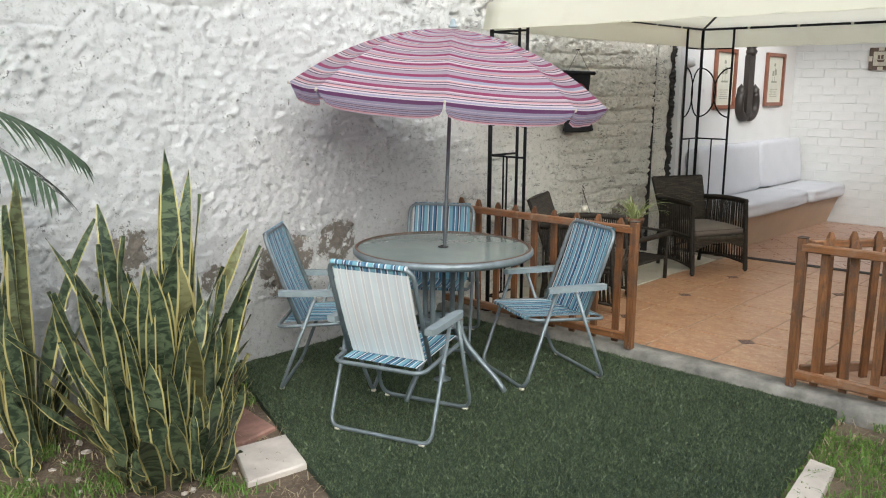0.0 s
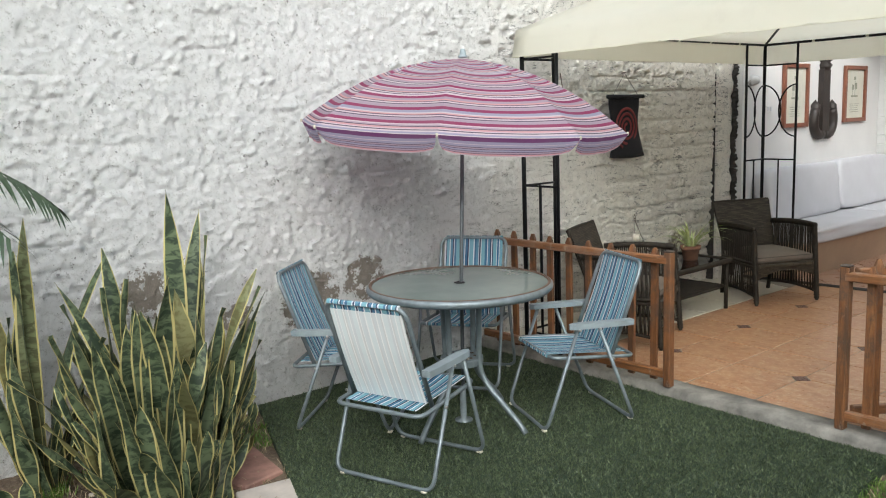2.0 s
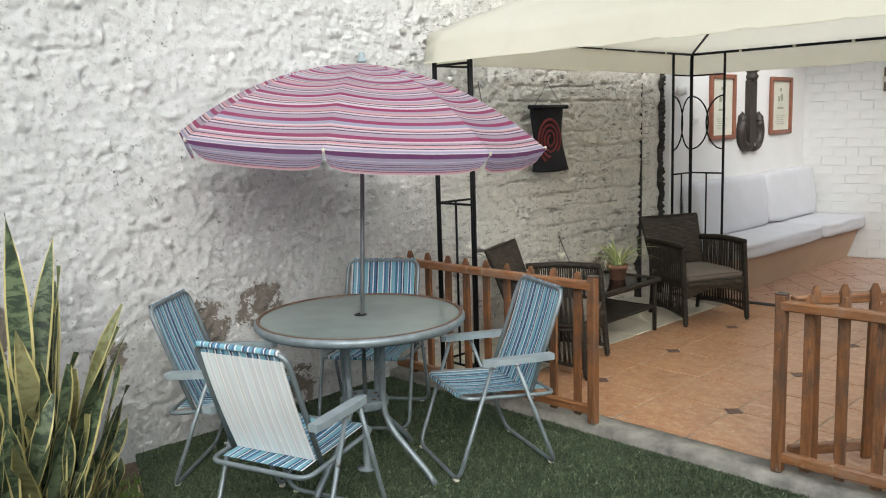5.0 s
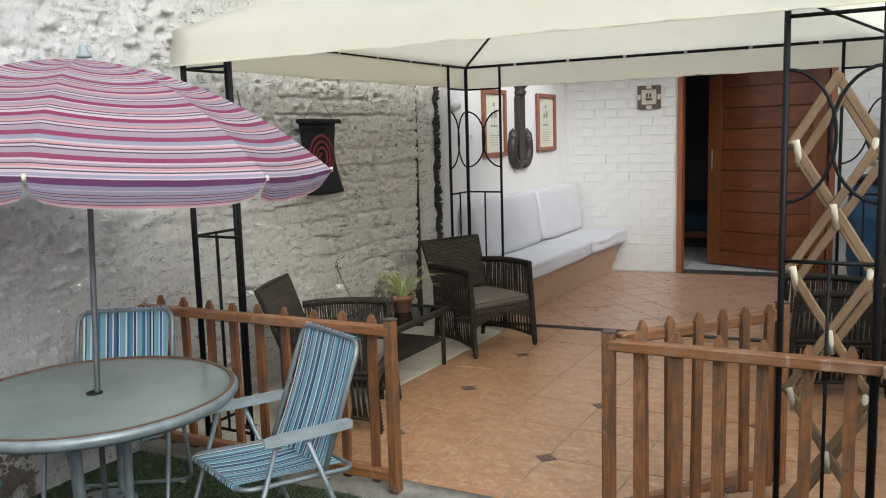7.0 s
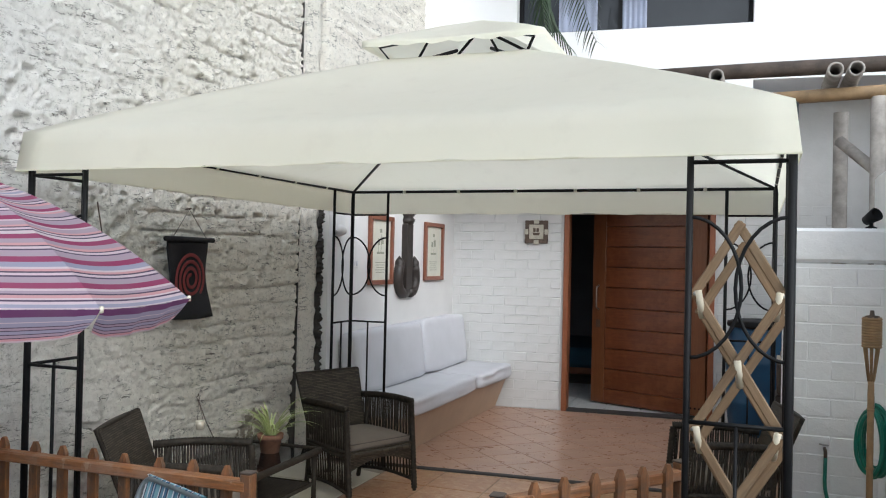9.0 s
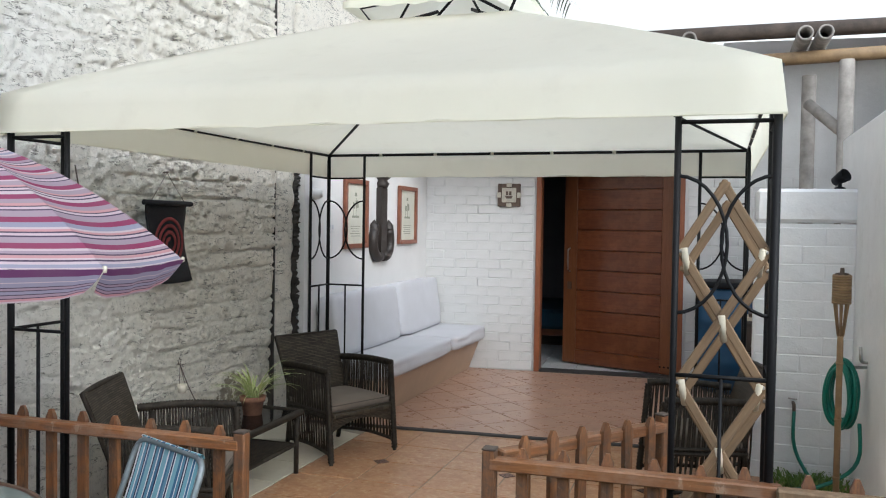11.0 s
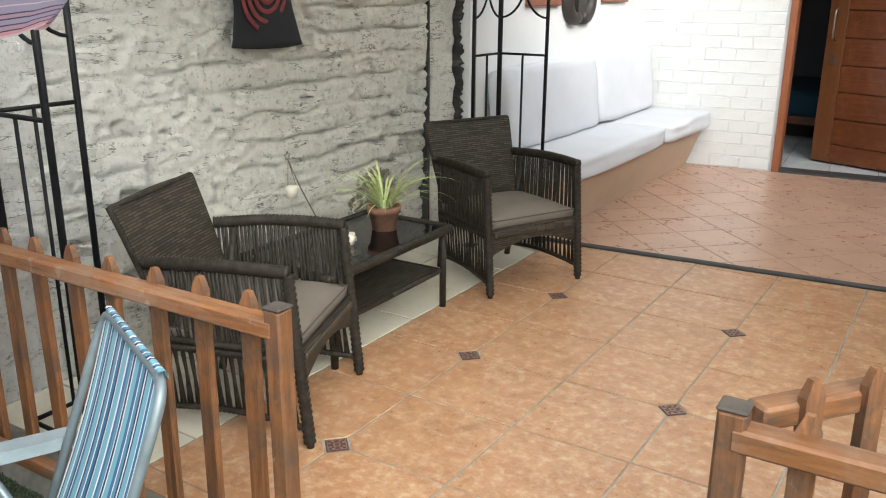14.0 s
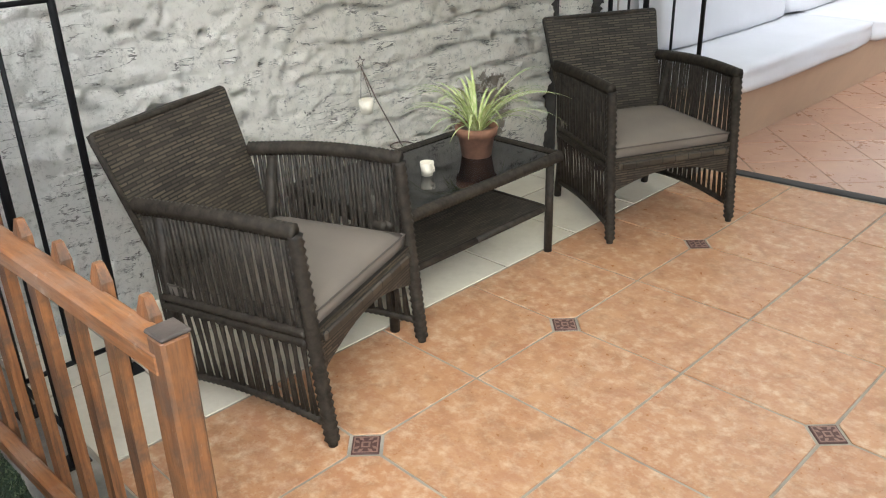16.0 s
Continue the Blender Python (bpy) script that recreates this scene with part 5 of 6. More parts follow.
    wb, wt, z0, z1, th = W - 0.055, W - 0.015, SEAT - 0.02, 0.812, 0.028
    n = 8
    fr, bk = [], []
    for j in range(n + 1):
        t = j / n
        z = z0 + (z1 - z0) * t
        y = -D + 0.07 - 0.155 * t - 0.02 * t * t
        w = wb + (wt - wb) * t
        fr.append([bm.verts.new((x * w, y - 0.012 * (1 - x * x), z + (0.006 * (1 - x * x) if j == n else 0))) for x in (-1, -0.5, 0, 0.5, 1)])
        bk.append([bm.verts.new((v.co.x, v.co.y - th, v.co.z)) for v in fr[-1]])
    for j in range(n):
        for i in range(4):
            bm.faces.new((fr[j][i], fr[j][i + 1], fr[j + 1][i + 1], fr[j + 1][i]))
            bm.faces.new((bk[j][i + 1], bk[j][i], bk[j + 1][i], bk[j + 1][i + 1]))
        for i in (0, 4):
            bm.faces.new((fr[j][i], fr[j + 1][i], bk[j + 1][i], bk[j][i]))
    for i in range(4):
        bm.faces.new((fr[n][i], fr[n][i + 1], bk[n][i + 1], bk[n][i]))
        bm.faces.new((fr[0][i + 1], fr[0][i], bk[0][i], bk[0][i + 1]))
    bmesh.ops.recalc_face_normals(bm, faces=bm.faces)
    part("backrest", bm, WEAVE, c)
    yb = -D + 0.07 - 0.175
    part("back_edge", tube(bm_new(), rounded([(-wb, -D + 0.06, z0), (-wt, yb - 0.012, z1), (wt, yb - 0.012, z1), (wb, -D + 0.06, z0)], 0.012), 0.0105, 8), WICKER, c, smooth=True)
    # cushion with piping
    bm = bm_new()
    cw, cd = W - 0.028, D - 0.04
    n = 12
    top, bot = [], []
    for j in range(n + 1):
        tr, br = [], []
        for i in range(n + 1):
            x, y = 2 * i / n - 1, 2 * j / n - 1
            r = max(abs(x), abs(y)) ** 6
            h = 0.040 + 0.032 * (1 - x ** 4) * (1 - y ** 4) + 0.004 * noise.noise((x * 2, y * 2, 3))
            tr.append(bm.verts.new((x * cw, y * cd + 0.006, SEAT + 0.03 + h - 0.010 * r)))
            br.append(bm.verts.new((x * cw * 0.985, y * cd * 0.985 + 0.006, SEAT + 0.006)))
        top.append(tr)
        bot.append(br)
    for j in range(n):
        for i in range(n):
            bm.faces.new((top[j][i], top[j][i + 1], top[j + 1][i + 1], top[j + 1][i]))
            bm.faces.new((bot[j][i + 1], bot[j][i], bot[j + 1][i], bot[j + 1][i + 1]))
    for k in range(n):
        for A, B, C, E in ((top[0][k], top[0][k + 1], bot[0][k + 1], bot[0][k]), (top[n][k + 1], top[n][k], bot[n][k], bot[n][k + 1]), (top[k + 1][0], top[k][0], bot[k][0], bot[k + 1][0]), (top[k][n], top[k + 1][n], bot[k + 1][n], bot[k][n])):
            bm.faces.new((E, C, B, A))
    bmesh.ops.recalc_face_normals(bm, faces=bm.faces)
    cu = part("cushion", bm, TAUPE, c, "taupe cloth seat cushion", smooth=True)
    part("piping", tube(bm_new(), [(-cw, -cd + 0.006, SEAT + 0.060), (cw, -cd + 0.006, SEAT + 0.060), (cw, cd + 0.006, SEAT + 0.060), (-cw, cd + 0.006, SEAT + 0.060)], 0.0035, 6, True), PIPING, cu)
    return c


def face_pose(fl, fr):
    """The pose that puts an armchair's front feet at those two floor points (seen from the front: left, right)."""
    a, b = Vector((*fl, 0)), Vector((*fr, 0))
    r = (b - a).normalized()
    f = Vector((r.y, -r.x, 0))
    m = (a + b) / 2 - f * 0.28
    return pose(m.x, m.y, 0.001, 0, 0, math.degrees(math.atan2(-f.x, f.y)))


SEATA = armchair()
SEATA.matrix_basis = face_pose((-2.985, 5.03), (-3.20, 5.574))
copy_thing(SEATA, face_pose((-3.198, 6.643), (-2.937, 7.202)))
copy_thing(SEATA, pose(-0.85, 6.95, 0.001, 0, 0, 104))


# ---- coffee table and what stands on it ----
def coffee_table():
    t = thing("coffee_table", pose(-3.565, 5.99, 0, 0, 0, 91), "low wicker coffee table with black glass top and lower shelf", "table")
    L, W, H = 0.46, 0.255, 0.412
    for sx in (-1, 1):
        for sy in (-1, 1):
            leg = part("leg", tube(bm_new(), [(sx * (L - 0.03), sy * (W - 0.02), 0.0), (sx * (L - 0.03), sy * (W - 0.02), H - 0.02)], 0.017, 8), WICKER, t, smooth=True)
            part("foot", lathe(bm_new(), [(0, 0), (0.013, 0), (0.015, 0.012), (0, 0.012)], 8, pose(sx * (L - 0.03), sy * (W - 0.02), 0.0)), BLACK, leg)
    for a, b in (((-L, -W), (L, -W)), ((L, -W), (L, W)), ((L, W), (-L, W)), ((-L, W), (-L, -W))):
        k = 2 * int(math.hypot(b[0] - a[0], b[1] - a[1]) / 0.018)
        pts = [(a[0] + (b[0] - a[0]) * i / k, a[1] + (b[1] - a[1]) * i / k, H - 0.008) for i in range(k + 1)]
        part("top_rim", tube(bm_new(), pts, [0.0195 if i % 2 else 0.0235 for i in range(k + 1)], 8), WICKER, t, smooth=True)
    part("glass_top", box(bm_new(), (0, 0, H - 0.001), (2 * L - 0.03, 2 * W - 0.03, 0.006), None, 0.001), BLACKGLASS, t)
    shelf = part("shelf", box(bm_new(), (0, 0, 0.19), (2 * L - 0.08, 2 * W - 0.06, 0.018), None, 0.006), WEAVETOP, t)
    part("shelf_rim", tube(bm_new(), rounded([(0, -W + 0.03, 0.19), (-L + 0.04, -W + 0.03, 0.19), (-L + 0.04, W - 0.03, 0.19), (L - 0.04, W - 0.03, 0.19), (L - 0.04, -W + 0.03, 0.19), (0.001, -W + 0.03, 0.19)], 0.03), 0.014, 8), WICKER, shelf, smooth=True)
    return H + 0.002


CTZ = coffee_table()


def spider_plant():
    t = thing("potted_plant", pose(-3.555, 6.235, CTZ), "spider plant with pale striped leaves in a clay pot", "plant")
    pot = part("pot", lathe(bm_new(), [(0.0, 0.0), (0.058, 0.0), (0.072, 0.085), (0.080, 0.085), (0.084, 0.118), (0.074, 0.12), (0.070, 0.10), (0.0, 0.098)], 24), CLAY, t, smooth=True)
    part("potting_soil", lathe(bm_new(), [(0.0, 0.104), (0.069, 0.101)], 16), SOIL, t)
    r = random.Random(21)
    for k in range(64):
        a = r.uniform(0, math.tau)
        L, w = r.uniform(0.16, 0.42), r.uniform(0.0045, 0.0075)
        up = r.uniform(0.7, 1.35)
        p, V, UV = Vector((0.02 * math.cos(a), 0.02 * math.sin(a), 0.10)), [], []
        e = up
        n = 9
        side = Vector((-math.sin(a), math.cos(a), 0))
        for j in range(n + 1):
            f = j / n
            ww = w * (1 - f ** 2) * (0.5 + min(1, f * 4) * 0.5) + 0.0004
            dip = Vector((0, 0, -0.003))
            V += [p - side * ww, p + dip * (1 - f), p + side * ww]
            UV += [(0, f), (0.5, f), (1, f)]
            p = p + Vector((math.cos(a) * math.cos(e), math.sin(a) * math.cos(e), math.sin(e))) * (L / n)
            e -= r.uniform(0.12, 0.30) * (0.5 + f)
        F = []
        for j in range(n):
            F += [(3 * j, 3 * j + 1, 3 * j + 4, 3 * j + 3), (3 * j + 1, 3 * j + 2, 3 * j + 5, 3 * j + 4)]
        mesh_part("leaf", V, F, SPIDERLEAF, t, uv=UV)
    return t


spider_plant()
cn = thing("candle_glass", pose(-3.535, 5.945, CTZ), "small frosted candle glass on the coffee table", "candle")
part("glass", lathe(bm_new(), [(0, 0), (0.021, 0), (0.026, 0.05), (0.0235, 0.05), (0.019, 0.010), (0, 0.010)], 20), WAX, cn, smooth=True)
part("mug_handle", tube(bm_new(), [(0.0245, 0.0, 0.042), (0.036, 0.0, 0.04), (0.038, 0.0, 0.024), (0.0225, 0.0, 0.014)], 0.0028, 6), WAX, cn, smooth=True)
part("wax", lathe(bm_new(), [(0, 0.036), (0.0205, 0.036), (0.0185, 0.010), (0, 0.010)], 16), PEG, cn, smooth=True)
hd = thing("candle_holder", pose(-3.86, 6.02, CTZ), "wire candle holder with a hanging frosted glass cup", "candle holder")
part("rod", tube(bm_new(), [(0.0, 0.10, 0.0), (-0.05, 0.02, 0.20), (-0.075, -0.03, 0.34)], 0.0028, 6), WIRE, hd, smooth=True)
part("base_ring", tube(bm_new(), [(0.05 * math.cos(a * math.tau / 16), 0.1 + 0.05 * math.sin(a * math.tau / 16), 0.003) for a in range(16)], 0.003, 6, True), WIRE, hd, smooth=True)
star = [(-0.075, -0.03 + (0.024 if k % 2 == 0 else 0.010) * math.sin(k * math.tau / 10), 0.355 + (0.024 if k % 2 == 0 else 0.010) * math.cos(k * math.tau / 10)) for k in range(10)]
part("star", tube(bm_new(), star, 0.002, 5, True), WIRE, hd)
for s in (-1, 1):
    part("chain", tube(bm_new(), [(-0.072, -0.03, 0.335), (-0.06, -0.025 + s * 0.027, 0.215)], 0.0016, 5), WIRE, hd)
part("cup", lathe(bm_new(), [(0, 0), (0.024, 0), (0.031, 0.055), (0.027, 0.055), (0.022, 0.008), (0, 0.008)], 18, pose(-0.06, -0.025, 0.155)), WAX, hd, smooth=True)

# ---- wall hanging with a red coil ----
BY0, BY1, BZ0, BZ1 = 5.76, 6.16, 1.26, 1.765
bn = thing("wall_hanging", pose(-4.015, (BY0 + BY1) / 2, BZ0), "black felt wall hanging with a coiled red spiral", "wall hanging")
hh, hw = BZ1 - BZ0, (BY1 - BY0) / 2
P = []
for j in range(17):
    for i in range(13):
        u, f = i / 12 * 2 - 1, j / 16
        w = hw * (1 - 0.09 * math.sin(math.pi * min(1, f * 1.15)) + (0.03 if j == 0 else 0))
        P.append((0.022 * math.sin(f * 5 + u) * (1 - f) + 0.03 * (1 - f) ** 3 + 0.006 * math.sin(u * 3.3), u * w, f * hh + 0.012 * u * u * (1 - f)))
F = [(j * 13 + i, j * 13 + i + 1, (j + 1) * 13 + i + 1, (j + 1) * 13 + i) for j in range(16) for i in range(12)]
cl = mesh_part("cloth", P, F, BLACKFELT, bn)
cl.modifiers.new("thick", "SOLIDIFY").thickness = 0.008
part("rod", tube(bm_new(), [(0.012, -hw - 0.035, hh), (0.012, hw + 0.035, hh)], 0.017, 10), BLACKFELT, bn, smooth=True)
part("cord", tube(bm_new(), [(0.01, -hw * 0.8, hh + 0.015), (0.0, 0.0, hh + 0.19), (0.01, hw * 0.8, hh + 0.015)], 0.0022, 5), WIRE, bn)
part("nail", tube(bm_new(), [(-0.03, 0, hh + 0.192), (0.012, 0, hh + 0.195)], 0.005, 6), WIRE, bn)
sp = []
for k in range(150):
    a = k * 0.145
    r = 0.025 + 0.0058 * a
    sp.append((0.028, -math.sin(a) * r, hh * 0.50 + math.cos(a) * r * 1.15))
bm = bm_new()
tube(bm, sp, 0.0115, 8)
for v in bm.verts:
    v.co.x = 0.026 + (v.co.x - 0.028) * 0.3
part("spiral", bm, REDFELT, bn, "dull red coil", smooth=True)

# ---- bench with white cushions ----
bm = bm_new()
prof = [(-3.985, 0.0), (-3.465, 0.0), (-3.335, 0.355), (-3.985, 0.355)]
A = [bm.verts.new((x, 7.82, z)) for x, z in prof]
B = [bm.verts.new((x + 0.02, back_y(-3.4, 10.83), z)) for x, z in prof]
for k in range(4):
    bm.faces.new((A[k], A[(k + 1) % 4], B[(k + 1) % 4], B[k]))
bm.faces.new(A[::-1])
bm.faces.new(B)
bmesh.ops.recalc_face_normals(bm, faces=bm.faces)
tagged(part("bench", bm, BENCHTAN, None, "built-in tan plastered bench along the white wall"), category="bench")


def pillow(name, c, s, label, seed, tilt=0.0, group=""):
    """A soft block with rounded, uneven edges."""
    bm = bm_new()
    bmesh.ops.create_cube(bm, size=2.0)
    bmesh.ops.subdivide_edges(bm, edges=list(bm.edges), cuts=9, use_grid_fill=True)
    for v in bm.verts:
        x, y, z = v.co
        k = 1.0
        p = Vector((x, y, z))
        q = 8.0
        n = (abs(x) ** q + abs(y) ** q + abs(z) ** q) ** (1 / q)
        p = p / n
        p = p.lerp(Vector((x, y, z)), 0.35)
        w = noise.noise((x * 1.6 + seed, y * 2.2, z * 1.6)) * 0.05
        v.co = Vector((p.x * s[0] * (1 + w), p.y * s[1] * (1 + w * 0.15), p.z * s[2] * (1 + w)))
    ob = part(name, bm, WHITECLOTH, None, label, smooth=True, at=pose(*c, 0, tilt, 0))
    return tagged(ob, category="cushion", group=group)


pillow("seat_cushion", (-3.60, 8.755, 0.428), (0.325, 0.93, 0.074), "long white cotton seat cushion on the bench", 1, 0, "bench cushions")
pillow("seat_cushion", (-3.57, 10.235, 0.430), (0.325, 0.565, 0.076), "short white cotton seat cushion in the bench corner", 5, 0, "bench cushions")
pillow("back_cushion", (-3.865, 8.66, 0.765), (0.10, 0.73, 0.275), "white cotton back cushion leaning on the wall", 9, -7, "bench cushions")
pillow("back_cushion", (-3.865, 10.03, 0.775), (0.10, 0.63, 0.275), "white cotton back cushion leaning in the corner", 13, -7, "bench cushions")


# ---- pictures and carved anchor ----
def picture(y0, y1, z0, z1, label):
    w, h = y1 - y0, z1 - z0
    p = thing("framed_print", pose(WX + 0.004, (y0 + y1) / 2, z0), label, "picture", "framed ship prints")
    b = 0.045
    for yy, zz, sy, sz in ((-w / 2 + b / 2, h / 2, b, h), (w / 2 - b / 2, h / 2, b, h), (0, b / 2, w - 2 * b, b), (0, h - b / 2, w - 2 * b, b)):
        part("frame_bar", box(bm_new(), (0.018, yy, zz), (0.036, sy, sz), None, 0.005), FRAMEWOOD, p)
    part("print", box(bm_new(), (0.006, 0, h / 2), (0.008, w - 2 * b, h - 2 * b)), PAPER, p)
    # a ship's outline in ink: hull, masts and sails, with lines of unreadable text
    def ink(y, z, sy, sz, ry=0):
        part("ink_mark", box(bm_new(), (0, 0, 0), (0.001, sy, sz)), INK, p, at=pose(0.0112, y, z, ry, 0, 0))
    ink(0, h * 0.46, w * 0.30, 0.02)
    ink(0.01, h * 0.60, 0.008, h * 0.26)
    ink(-0.05, h * 0.57, 0.006, h * 0.2)
    ink(0.03, h * 0.64, 0.06, 0.07, 8)
    ink(-0.04, h * 0.62, 0.05, 0.055, -6)
    ink(0.0, h * 0.78, 0.05, 0.035)
    for k in range(5):
        ink(-0.01 * (k % 2), h * (0.32 - 0.035 * k), w * (0.42 - 0.05 * (k % 3)), 0.006)


picture(8.47, 8.99, 1.42, 2.07, "ship print with text in a reddish wooden frame")
picture(9.82, 10.36, 1.44, 2.065, "ship print in a reddish wooden frame near the corner")
an = thing("carved_anchor", pose(WX + 0.03, 9.33, 1.27), "dark carved wooden anchor hanging on the white wall", "anchor")
part("shank", prism(bm_new(), [(-0.03, -0.075), (0.03, -0.075), (0.03, 0.075), (-0.03, 0.075)], 0.06, 0.76, 0.02), OLDIRON, an)
part("shank_head", lathe(bm_new(), [(0.0, 0.74), (0.05, 0.74), (0.075, 0.79), (0.05, 0.82), (0.085, 0.85), (0.085, 0.90), (0.0, 0.92)], 14), OLDIRON, an, smooth=True)
for s in (-1, 1):
    pts = [(0.0, s * 0.03, 0.06), (0.0, s * 0.13, 0.05), (0.0, s * 0.215, 0.13), (0.0, s * 0.225, 0.24), (0.0, s * 0.19, 0.33)]
    part("fluke", tube(bm_new(), rounded(pts, 0.07, 4), 0.052, 10), OLDIRON, an, smooth=True)
    part("fluke_tip", lathe(bm_new(), [(0.052, 0.0), (0.05, 0.04), (0.0, 0.10)], 10, pose(0, s * 0.19, 0.33)), OLDIRON, an, smooth=True)

# ceramic ship tile on the brick wall
ct = thing("ceramic_tile_picture", HOUSE @ pose(-0.315, -0.03, 1.875), "square ceramic ship tile with a brown bracketed rim", "tile picture")
for x, z, sx, sz in ((-0.105, 0.13, 0.05, 0.26), (0.105, 0.13, 0.05, 0.26), (0, 0.025, 0.16, 0.05), (0, 0.235, 0.16, 0.05)):
    part("rim_bar", box(bm_new(), (x, 0, z), (sx, 0.03, sz), None, 0.004), CERAMICDARK, ct)
part("plate", box(bm_new(), (0, -0.006, 0.13), (0.165, 0.025, 0.165), None, 0.004), CERAMIC, ct)
for x, z, sx, sz in ((0, 0.245, 0.06, 0.045), (0, 0.015, 0.06, 0.045), (-0.115, 0.13, 0.045, 0.06), (0.115, 0.13, 0.045, 0.06)):
    part("bracket", box(bm_new(), (x, -0.014, z), (sx, 0.012, sz), None, 0.003), CERAMIC, ct)
part("ship_hull", prism(bm_new(), [(-0.045, 0), (0.045, 0), (0.03, -0.03), (-0.03, -0.03)], 0, 0.006, 0.002, pose(0, -0.018, 0.12, 90, 0, 0)), CERAMICDARK, ct)
for x in (-0.022, 0.015):
    part("ship_sail", box(bm_new(), (x, -0.021, 0.15), (0.028, 0.004, 0.045), None, 0.002), CERAMICDARK, ct)


# ---- folding wooden trellis ----
def trellis():
    x0, x1 = -0.843, -0.563
    t = thing("wooden_trellis", pose((x0 + x1) / 2, 4.66, 0), "folding scissor trellis of raw wood laths with pale pegs", "trellis")
    hw, n = 0.145, 4
    zt = 1.815
    pitch = 0.475
    th = 0.016
    for layer in (0, 1):
        yy = 0.0 if layer == 0 else 0.13
        dx = 0.0 if layer == 0 else 0.012
        z = zt if layer == 0 else zt - 0.07
        # short top pair
        segs = []
        z1 = z - pitch / 2
        segs += [((0, z), (-hw, z1), 0), ((0, z), (hw, z1), 1)]
        zz = z1
        while zz > 0.12:
            z2 = max(0.04, zz - pitch)
            k = (zz - z2) / pitch
            segs += [((-hw, zz), (-hw + 2 * hw * k, z2), 1), ((hw, zz), (hw - 2 * hw * k, z2), 0)]
            zz = z2
        for (ax, az), (bx, bz), up in segs:
            v = Vector((bx - ax, 0, bz - az))
            L = v.length
            m = Vector(((ax + bx) / 2 + dx, yy + (th + 0.002) * up, (az + bz) / 2))
            a = math.degrees(math.atan2(v.x, v.z))
            part("lath", box(bm_new(), (0, 0, 0), (0.032, th, L + 0.032), None, 0.004), LATTICE, t, at=pose(*m, 0, a, 0))
        zz = z1
        while zz > 0.12:
            for s in (-1, 1):
                part("screw", lathe(bm_new(), [(0, 0), (0.007, 0), (0.006, 0.004), (0, 0.005)], 8, pose(s * hw + dx, yy - th / 2, zz, 90)), STEEL, t)
            zz -= pitch
    zz = zt - pitch / 2
    k = 0
    while zz > 0.1:
        for s in (-1, 1):
            part("peg", tube(bm_new(), [(s * (hw - 0.012), -0.012, zz + 0.01), (s * (hw - 0.025), 0.03, zz - 0.085)], 0.0125, 8), PEG, t, "cream plastic peg", smooth=True)
        part("peg", tube(bm_new(), [(0, -0.012, zz - pitch / 2 + 0.01), (0.01, 0.03, zz - pitch / 2 - 0.085)], 0.0125, 8), PEG, t, "cream plastic peg", smooth=True)
        zz -= pitch
    return t


trellis()

# ---- bamboo torch, hose, tap, weeds, lamp on the right ----
tc = thing("bamboo_torch", pose(-0.075, 6.55, 0), "bamboo garden torch with a woven head", "torch")
part("cane", tube(bm_new(), [(0, 0, 0), (0, 0, 1.02), (0, 0, 1.12)], [0.017, 0.017, 0.015], 10), BAMBOO, tc, smooth=True)
for z in (0.3, 0.62, 0.93):
    part("node", tube(bm_new(), [(0, 0, z - 0.006), (0, 0, z + 0.006)], 0.0195, 10), BAMBOO, tc, smooth=True)
for k in range(8):
    a = k * math.tau / 8
    part("splint", tube(bm_new(), [(0.014 * math.cos(a), 0.014 * math.sin(a), 1.08), (0.036 * math.cos(a), 0.036 * math.sin(a), 1.25), (0.04 * math.cos(a), 0.04 * math.sin(a), 1.42)], 0.005, 6), BAMBOO, tc, smooth=True)
bm = bm_new()
for k in range(11):
    z = 1.265 + k * 0.0145
    part("woven_ring", tube(bm_new(), [((0.043 + 0.003 * (i % 2)) * math.cos(i * math.tau / 16), (0.043 + 0.003 * (i % 2)) * math.sin(i * math.tau / 16), z) for i in range(16)], 0.0075, 5, True), BAMBOO, tc, smooth=True)
bm.free()
part("oil_can", lathe(bm_new(), [(0, 1.27), (0.036, 1.27), (0.036, 1.425), (0.012, 1.43), (0.010, 1.455), (0, 1.455)], 14), WIRE, tc, smooth=True)

hs = thing("garden_hose", pose(0.01, 6.95, 0.74, 0, 0, 62), "coiled green garden hose on a wall bracket", "hose")
for k in range(9):
    r0, cx = 0.125 + 0.006 * (k % 3), -0.03 - 0.02 * (k % 4)
    pts = []
    for i in range(28):
        a = i * math.tau / 28
        pts.append((cx + 0.015 * math.sin(2 * a + k), (r0 - 0.06) * math.sin(a) + 0.012 * math.sin(k * 2.1), (r0 + 0.05) * math.cos(a) - 0.02 - 0.012 * (k % 5)))
    part("coil", tube(bm_new(), pts, 0.0115, 8, True), HOSE, hs, smooth=True)
part("hose_end", tube(bm_new(), rounded([(-0.04, -0.10, -0.2), (-0.05, -0.12, -0.45), (-0.12, 0.1, -0.62), (-0.2, 0.35, -0.66)], 0.15), 0.0115, 8), HOSE, hs, smooth=True)
part("bracket", tube(bm_new(), rounded([(0.08, -0.16, 0.12), (-0.07, 0, 0.12), (-0.08, 0.0, 0.22)], 0.03), 0.010, 8), STEEL, hs, smooth=True)
part("bracket", tube(bm_new(), rounded([(0.11, -0.14, 0.14), (-0.05, -0.10, 0.16), (-0.06, -0.10, 0.25)], 0.03), 0.010, 8), STEEL, hs, smooth=True)

